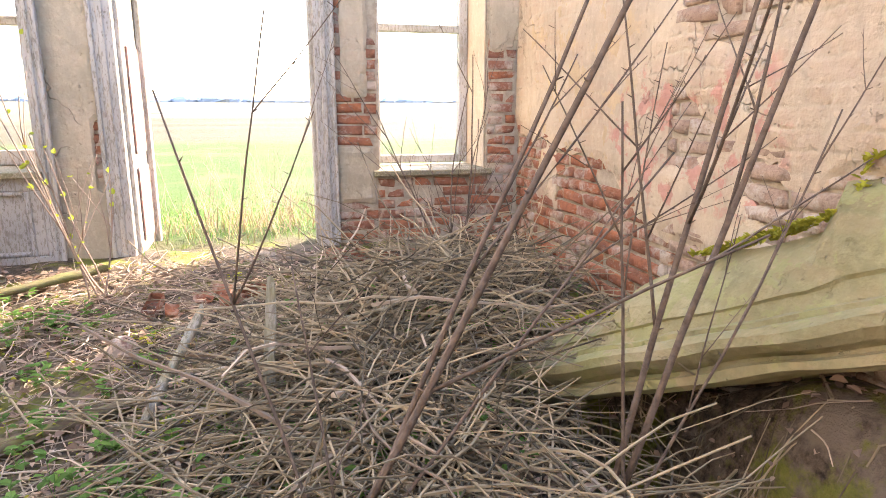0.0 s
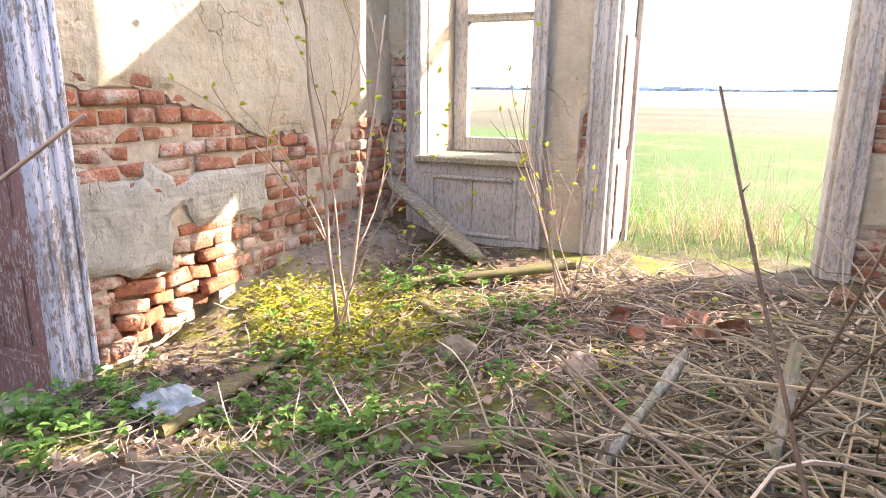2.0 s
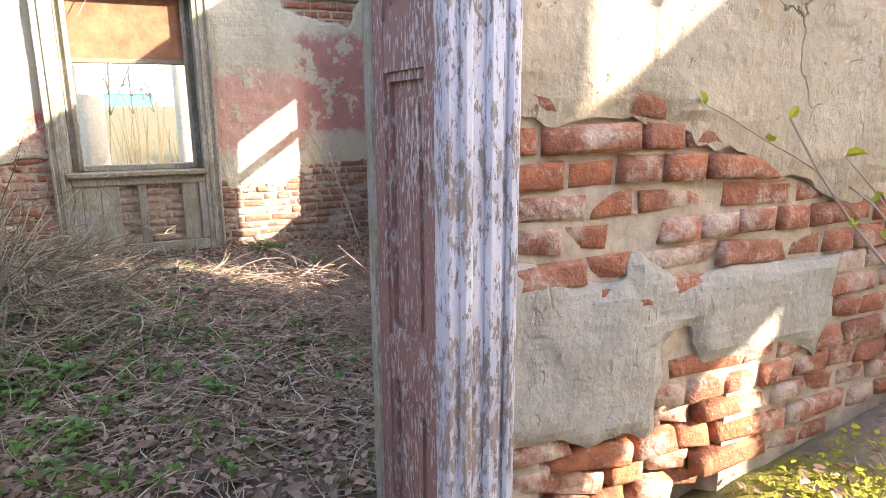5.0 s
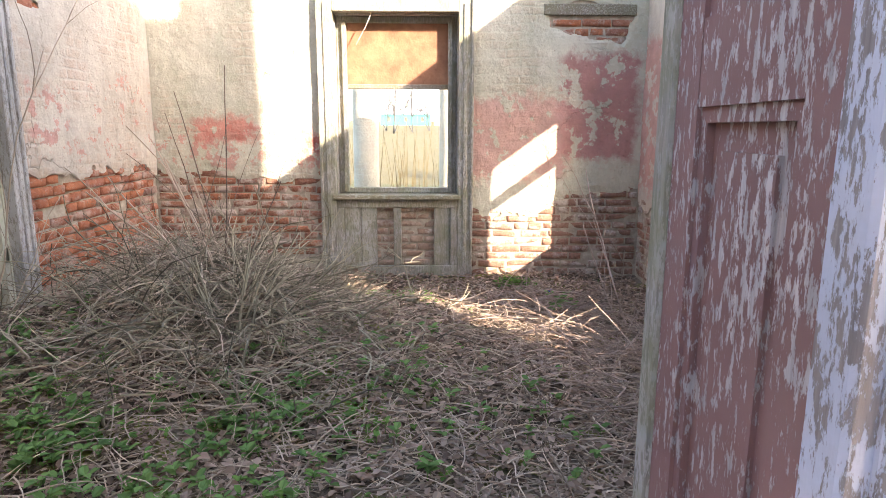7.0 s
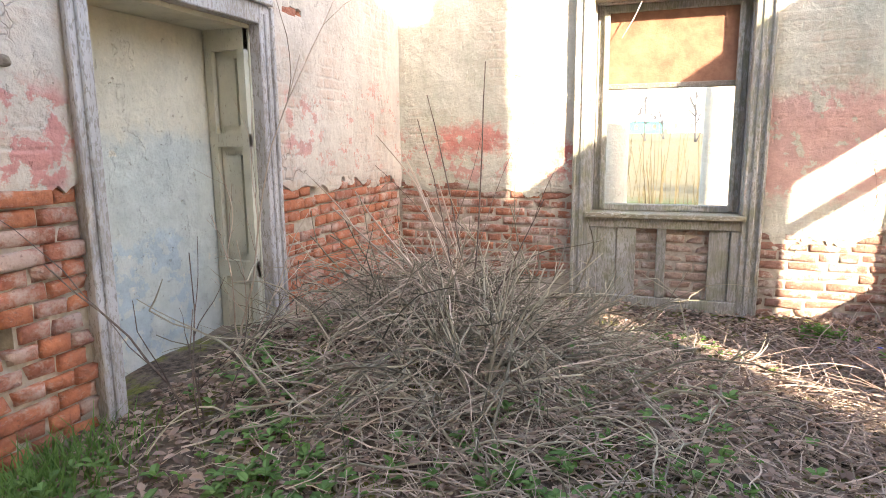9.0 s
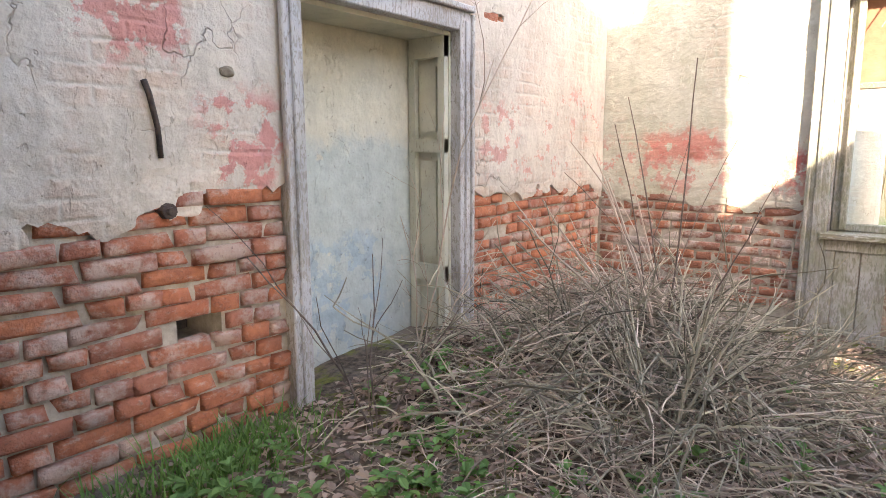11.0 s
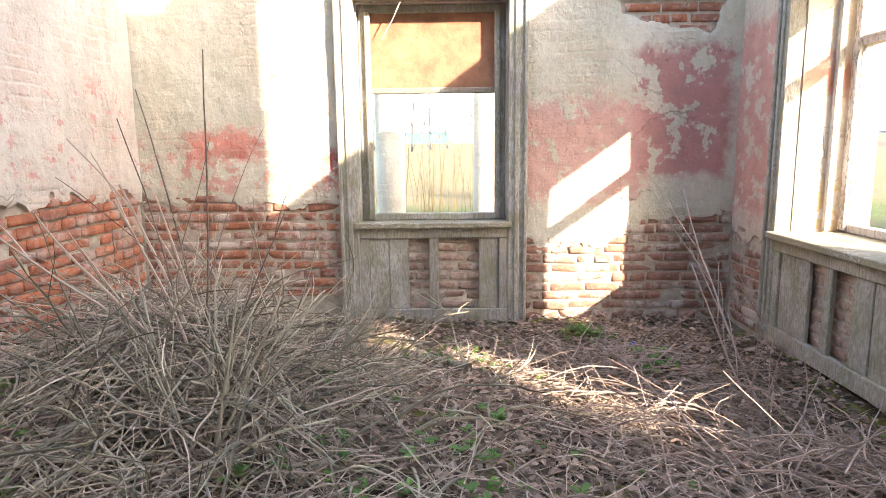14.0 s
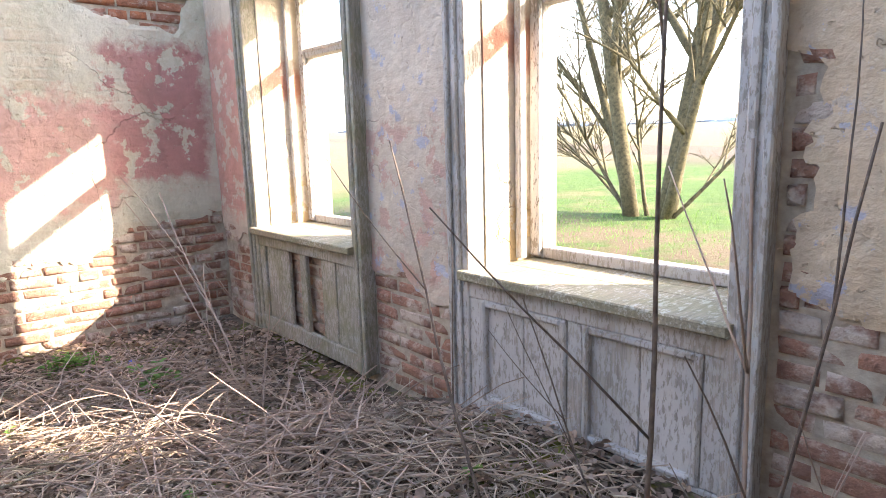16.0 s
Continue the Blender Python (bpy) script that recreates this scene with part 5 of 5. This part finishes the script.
weeds("weeds_room", "small green nettles and weeds on the room floor", [(-4.1, 0.9, 0.3, 60), (-4.6, 1.3, 0.35, 40), (-3.9, 1.5, 0.3, 25), (-7.6, 2.6, 0.08, 40), (-5.2, 1.8, 0.4, 40), (-7.1, 1.7, 0.2, 25), (-4.9, 0.2, 0.3, 40)], MAT_LEAF, 18)
weeds("nettles_room", "fresh green nettles coming up through the twigs", [(-4.65, 0.23, 0.14, 70), (-4.9, 0.97, 0.2, 80), (-4.3, 0.55, 0.22, 50), (-4.2, 1.25, 0.25, 25), (-4.75, 1.5, 0.3, 20), (-4.2, -0.35, 0.15, 60), (-5.3, -0.2, 0.2, 40), (-5.6, 1.6, 0.3, 30), (-7.0, 2.9, 0.06, 18), (-6.4, -0.1, 0.1, 30), (-5.2, 2.2, 0.4, 25)], MAT_NETTLE, 181, (0.03, 0.062))
grass("grass_tuft", "tuft of fresh green grass at the foot of the brick wall", [(-4.4, -0.55, 0.18, 0.12, 700), (-4.0, -0.5, 0.2, 0.12, 300), (-7.6, -0.1, 0.12, 0.12, 260)], MAT_LEAF, 19, (0.05, 0.2))
tangle("bush", "wide bare bush of tangled grey shoots in the room's corner", (-5.95, 0.55), 900, 0.95, (0.3, 0.75), 0.0056, MAT_BUSH, 20,
       tall=[(-0.16, -0.2, 0.0, 0.05, 1.5, 0.006), (-0.08, 0.0, 0.05, 0.05, 1.62, 0.006), (-0.12, -0.1, 0.1, 0.0, 1.3, 0.005), (0.05, -0.75, 0.2, 0.1, 1.15, 0.009), (-0.15, -0.5, 0.15, 0.1, 1.1, 0.010), (0.25, -0.9, 0.2, 0.15, 1.2, 0.009), (-0.35, -0.2, 0.1, 0.1, 1.0, 0.008), (0.1, -0.25, 0.2, 0.1, 1.0, 0.009), (0.1, 0.5, 0.0, 0.1, 0.9, 0.006)])
twig_pile("bush_heap", "brown dead twigs heaped under the bush", [(-5.9, 0.5, 0.5, 0.45, 0.32), (-5.6, 0.8, 0.5, 0.45, 0.15), (-6.2, 0.3, 0.4, 0.4, 0.3)], 2600, (0.12, 0.5), 0.0036, MAT_TWIG, 76, 0.15, 0.5)
rnd = random.Random(77)
shrub("cane_clump", "fan of straight grey canes rising from one root", (-5.4, 0.8), [(rnd.uniform(-0.8, -0.1) * k, rnd.uniform(-0.75, 0.55), rnd.uniform(0.4, 0.78), rnd.uniform(0.005, 0.008)) for k in (1, 1, 0.6, 1, 0.3, 1, 0.8, 1, 0.5, 1, 0.2, 1, 1, 0.7, 0.4, 1, 1, 0.9)], MAT_BUSH, 78, False, 1, wild=0.07, split=2)
shrub("dark_bramble", "dark curling bramble beside the door frame", (-4.85, -0.25), [(0.55, -0.15, 0.95, 0.006), (0.1, -0.1, 0.8, 0.005), (-0.4, 0.1, 0.7, 0.004), (0.3, 0.3, 0.6, 0.004)], MAT_TWIG_DARK, 79, False, 1, wild=0.22, split=3)
shrub("dead_vine", "dead curling vine before the blocked door", (-5.45, -0.45), [(0.05, -0.02, 1.6, 0.006), (-0.25, 0.05, 0.9, 0.005), (0.3, 0.08, 0.8, 0.005), (0.15, 0.1, 0.7, 0.004)], MAT_TWIG, 22, False, 2, wild=0.16)
shrub("young_shoot", "dark upright young shoot before the window apron", (-4.2, 3.3), [(0.03, 0.0, 1.75, 0.009), (-0.5, -0.05, 0.9, 0.004)], MAT_TWIG_DARK, 23, False, 1, wild=0.04, split=2)
shrub("young_shoot", "pale upright young shoot beside the window post", (-3.9, 3.3), [(-0.12, 0.0, 1.3, 0.008), (0.35, 0.05, 0.7, 0.004)], MAT_TWIG_PALE, 231, False, 1, wild=0.04, split=2)
shrub("young_shoot", "dark slanting young shoot before bare bricks", (-3.85, 3.25), [(0.22, 0.05, 1.35, 0.007)], MAT_TWIG_DARK, 232, False, 1, wild=0.05, split=2)
shrub("young_shoot", "dark leaning shoot across the wall between the windows", (-4.7, 3.25), [(-0.5, 0.02, 1.5, 0.007)], MAT_TWIG_DARK, 233, False, 1, wild=0.05, split=2)
shrub("dead_shoots", "pale dead shoots at the foot of the sunny window", (-6.35, 3.2), [(-0.9, -0.2, 1.5, 0.008), (-0.5, -0.4, 0.9, 0.007), (0.3, -0.1, 0.7, 0.005), (-0.2, 0.1, 0.6, 0.005)], MAT_TWIG_PALE, 24, False, 1, wild=0.1)
log("bent_branch", "thick bent branch on the sunlit floor", on_ground(-7.35, 1.35), on_ground(-6.7, 1.75, 0.05), 0.05, 0.05, MAT_WOOD_GREY_H, 8)
stone("bottle_cap", "small blue plastic cap among leaves", (-7.45, 2.87), (0.022, 0.022, 0.02), 40, MAT_BLUE)

# fixings on the walls
strap = Build()
pts = [Vector((-4.25, Y_S + 0.02, 1.69)), Vector((-4.262, Y_S + 0.03, 1.64)), Vector((-4.285, Y_S + 0.03, 1.52)), Vector((-4.295, Y_S + 0.02, 1.41))]
strap.tube(pts, 0.012, 0.010, 6)
tagged(part("iron_hook", strap, MAT_IRON, smooth=True), "dark rusted iron strap bent against the plaster", "hook")
box_ = Build()
box_.tube([Vector((-4.31, Y_S - 0.02, 1.21)), Vector((-4.31, Y_S + 0.03, 1.21))], 0.035, 0.03, 10)
box_.tube([Vector((-4.31, Y_S + 0.03, 1.21)), Vector((-4.31, Y_S + 0.045, 1.21))], 0.018, 0.014, 8)
tagged(part("socket_box", box_, MAT_IRON), "broken round electrical socket box in the plaster", "socket")
stone("wall_plug", "grey stone plug set in the plaster", (-4.5, Y_S), (0.035, 0.02, 0.022), 44, MAT_STONE).location = (-4.6, Y_S + 0.008, 1.75)
# dark plate in iron colour paints the shade deep in the brick hole
part("shade_plate", Build().box((4.31, 0.30, 0.62), (4.55, 0.47, 0.80), SPACES["south"]), MAT_IRON, wall_s, "dark plate for the shade behind a missing brick")
part("lintel", Build().board((2.88, -0.02, 2.50), (3.74, 0.03, 2.60), SPACES["west"]), MAT_WOOD_GREY_H, wall_w, "dark timber end laid bare in the plaster")
cord = Build().tube([Vector((X_W + 0.02, 1.30, 2.52)), Vector((X_W + 0.05, 1.24, 2.38)), Vector((X_W + 0.06, 1.15, 2.22))], 0.005, 0.003, 6)
part("cord", cord, MAT_WOOD_WHITE, w3, "pale loose strip hanging from the frame")

# ---- out of doors ----
grass("field_grass", "short fresh grass outside the front doorway", [(-0.6, 6.6, 0.9, 0.8, 2000), (-2.0, 7.5, 1.5, 1.0, 1500), (-8.0, 8.5, 2.0, 1.5, 2200), (1.2, 7.5, 1.2, 1.0, 1200)], MAT_LEAF, 25, (0.03, 0.085), False)
grass("dry_grass", "dry straw-coloured stalks before the doorway", [(-0.5, 5.9, 0.5, 0.5, 420), (-9.6, 1.6, 0.5, 1.2, 900)], MAT_STRAW, 26, (0.08, 0.3), False)
rnd = random.Random(27)
b = Build()
for _ in range(130):
    x, y = rnd.gauss(-0.35, 0.45), rnd.gauss(5.75, 0.35)
    b.tube(bent((x, y, height(x, y)), (rnd.uniform(-0.5, 0.5), rnd.uniform(-0.5, 0.5), 1), rnd.uniform(0.25, 0.75), 5, 0.1, rnd), 0.0028, 0.001, 3)
tagged(part("dry_stalks", b, MAT_TWIG_PALE), "thin dry weed stalks outside the doorway", "stalks", kind="stuff")


def tree(name, label, at, stems, seed, material, depth=3, split=4, spread=0.75):
    rnd = random.Random(seed)
    th = thing(name, label, "tree", at=(*at, height(*at)))
    for dx, dy, px, py, ln, r in stems:
        b = Build()
        branchy(b, (px, py, -0.1), (dx, dy, 1), ln, r, depth, rnd, 0.045, split, 9, spread)
        part("trunk", b, material, th, smooth=True)
    return th


tree("field_tree", "bare tree with several yellowish trunks in the meadow", (-8.0, 9.8), [(-0.10, 0.0, -0.30, 0.0, 5.0, 0.12), (0.10, 0.1, 0.16, 0.1, 5.2, 0.14), (0.24, -0.05, 0.2, 0.0, 4.4, 0.08), (-0.32, 0.1, -0.35, 0.1, 4.4, 0.08), (-0.75, 0.1, -0.3, 0.0, 2.6, 0.035), (-1.1, 0.2, -0.3, 0.1, 2.2, 0.028), (0.8, 0.4, 0.2, 0.0, 2.4, 0.032), (-0.5, 0.5, -0.1, 0.1, 2.8, 0.035)], 31, MAT_TRUNK, 4, 7, 0.95)
col = Build()
pts = [Vector((-11.5, 2.13, -0.2 + 0.4 * i)) for i in range(10)]
col.tube(pts, 0.19, 0.18, 20)
c1 = thing("porch_column", "peeling plastered porch column outside the window", "column", "porch columns", at=(0, 0, 0))
part("shaft", col, MAT_COLUMN, c1, smooth=True)
part("base", Build().box((-11.74, 1.89, -0.1), (-11.26, 2.37, 0.3)), MAT_COLUMN, c1)
copy_thing(c1, Matrix.Translation((0, -1.25, 0)))
rnd = random.Random(33)
b = Build()
for _ in range(260):
    x, y = rnd.uniform(-16, -12), rnd.uniform(-2.5, 6)
    b.tube(bent((x, y, height(x, y)), (rnd.uniform(-0.12, 0.12), rnd.uniform(-0.12, 0.12), 1), rnd.uniform(0.6, 1.6), 4, 0.05, rnd), 0.008, 0.003, 3)
tagged(part("reeds", b, MAT_REED), "tall dry reeds along the field edge", "reeds", kind="stuff")
for i in range(16):
    x, y, tall = -66 - 9 * (i % 3) - rnd.uniform(0, 5), -17 + 2.35 * i + rnd.uniform(-0.8, 0.8), rnd.uniform(4.0, 7.0)
    tree("far_tree", "bare leafless tree at the far field edge", (x, y), [(rnd.uniform(-0.1, 0.1), rnd.uniform(-0.15, 0.15), 0, 0, tall, 0.09), (rnd.uniform(-0.2, 0.2), rnd.choice((-0.5, 0.45)), 0.2, 0, tall * 0.8, 0.06)], 50 + i, MAT_FAR_TREE, 2, 7, 1.3)


def far_house(x, y, w, d, h, wall_mat, roof_mat):
    z = height(x, y)
    th = thing("farm_building", "low white farm building far across the field", "building", at=(x, y, z))
    part("wall", Build().box((-d / 2, -w / 2, -1), (d / 2, w / 2, h)), wall_mat, th)
    r = Build()
    r.v = [Vector(p) for p in ((-d / 2 - 0.3, -w / 2 - 0.3, h), (d / 2 + 0.3, -w / 2 - 0.3, h), (d / 2 + 0.3, w / 2 + 0.3, h), (-d / 2 - 0.3, w / 2 + 0.3, h), (0, -w / 2 - 0.3, h + 1.6), (0, w / 2 + 0.3, h + 1.6))]
    r.f = [(0, 1, 4), (2, 3, 5), (1, 2, 5, 4), (3, 0, 4, 5), (3, 2, 1, 0)]
    part("roof", r, roof_mat, th)
    for k in range(3):
        yy = -w / 2 + w * (k + 0.5) / 3
        part("window", Build().box((d / 2, yy - 0.4, h * 0.35), (d / 2 + 0.05, yy + 0.4, h * 0.75)), MAT_TWIG_DARK, th)


far_house(-190, 8, 12, 8, 3.4, MAT_FAR_WHITE, MAT_FAR_WHITE)
far_house(-185, -6, 14, 6, 3.0, MAT_FAR_GREEN, MAT_FAR_WHITE)


def tree_line(name, label, a, b_, tall, count, seed):
    """A far belt of woods with an uneven top."""
    rnd = random.Random(seed)
    b = Build()
    for _ in range(count):
        s = rnd.random()
        x, y = a[0] + (b_[0] - a[0]) * s, a[1] + (b_[1] - a[1]) * s
        h = tall * (0.25 + 0.75 * max(0.0, nz(s * 17, 0.3, seed) + 0.35)) * rnd.uniform(0.7, 1.1)
        w = tall * rnd.uniform(0.5, 1.4)
        z = height(x, y) - 1
        k = len(b.v)
        ring = [(math.cos(t) * w, math.sin(t) * w) for t in [i * math.pi / 3 for i in range(6)]]
        for f, zz in ((0.9, 0.0), (1.0, 0.5), (0.55, 0.85)):
            b.v += [Vector((x + px * f * rnd.uniform(0.8, 1.2), y + py * f * rnd.uniform(0.8, 1.2), z + h * zz)) for px, py in ring]
        b.v.append(Vector((x, y, z + h)))
        for l in range(2):
            for i in range(6):
                j = (i + 1) % 6
                b.f.append((k + l * 6 + i, k + l * 6 + j, k + l * 6 + 6 + j, k + l * 6 + 6 + i))
        for i in range(6):
            b.f.append((k + 12 + i, k + 12 + (i + 1) % 6, k + 18))
    tagged(part(name, b, MAT_FAR_HAZED), label, "woods", kind="stuff")


tree_line("far_woods", "woods along the horizon, coloured blue-grey for haze", (-1500, 620), (700, 950), 13, 420, 3)
tree_line("far_woods_west", "woods along the western horizon, coloured blue-grey for haze", (-900, -500), (-1100, 700), 10, 260, 4)

# ---- bricks, last ----
bricks(wall_d, "dividing", 2.41, 4.85, 0.20, 1.55, lambda u, z: plaster_d(u, z) < 0.09 and z > height(X_D + 0.1, u) - 0.02, MAT_BRICK, 1, 0.03, 1.9, 0.42, lambda u, z: 0.05 if O_DB[0] + 0.06 < u < O_DB[1] - 0.06 and z < 0.64 else 0.0)
bricks(wall_w, "west", -0.78, 0.80, 0.28, 2.7, lambda u, z: plaster_w(u, z) < 0.09, MAT_BRICK, 2)
bricks(wall_w, "west", 2.24, 3.85, 0.08, 2.15, lambda u, z: plaster_w(u, z) < 0.09, MAT_BRICK_BROWN, 3)
bricks(wall_w, "west", 0.95, 2.08, 0.10, 0.80, lambda u, z: True, MAT_BRICK_PALE, 13, 0.0, 0.3)
bricks(wall_s, "south", 3.24, 4.86, 0.18, 2.4, lambda u, z: plaster_s(u, z) < 0.07 and not (abs(u - 4.43) < 0.17 and abs(z - 0.712) < 0.042), MAT_BRICK_ORANGE, 4, 0.0, 2.0, 0.8)
bricks(wall_s, "south", 6.28, 8.25, 0.2, 2.6, lambda u, z: plaster_s(u, z) < 0.07, MAT_BRICK_ORANGE, 5)
bricks(wall_f2, "front_room", -8.25, -7.62, 0.1, 0.95, lambda u, z: plaster_f2(u, z) < 0.09, MAT_BRICK_BROWN, 6)
bricks(wall_f2, "front_room", -6.16, -5.44, 0.12, 2.3, lambda u, z: plaster_f2(u, z) < 0.09, MAT_BRICK_BROWN, 7)
bricks(wall_f2, "front_room", -4.03, -3.24, 0.1, 1.8, lambda u, z: plaster_f2(u, z) < 0.10, MAT_BRICK_BROWN, 8)
bricks(wall_f2, "front_room", -7.49, -6.29, 0.15, 0.80, lambda u, z: True, MAT_BRICK_PALE, 14, 0.0, 0.3)
bricks(wall_f1, "front_hall", -2.72, -2.55, 0.45, 1.95, lambda u, z: plaster_f1(u, z) < 0.09, MAT_BRICK, 9)
bricks(wall_f1, "front_hall", -1.36, -1.285, 0.93, 1.33, lambda u, z: True, MAT_BRICK, 10)
bricks(wall_f1, "front_hall", 0.21, 0.505, 0.36, 2.5, lambda u, z: plaster_f1(u, z) < 0.07, MAT_BRICK, 11)
bricks(wall_f1, "front_hall", 0.505, 1.335, 0.36, 0.85, lambda u, z: True, MAT_BRICK, 12)
bricks(wall_f1, "front_hall", 1.335, 1.55, 0.36, 1.95, lambda u, z: plaster_f1(u, z) < 0.09, MAT_BRICK, 15)
bricks(wall_e, "east", -4.83, -1.0, 0.35, 1.9, lambda u, z: plaster_e(u, z) < 0.12 and u < -2.9, MAT_BRICK, 16, 0.03, 1.4)
bricks(wall_e, "east", -2.9, -1.0, 0.5, 1.9, lambda u, z: plaster_e(u, z) < 0.12, MAT_BRICK_PALE, 17, 0.03, 1.6)
bricks(wall_w, "west", 2.9, 3.74, 2.2, 2.48, lambda u, z: plaster_w_hole(u, z) > -0.03, MAT_BRICK, 18)
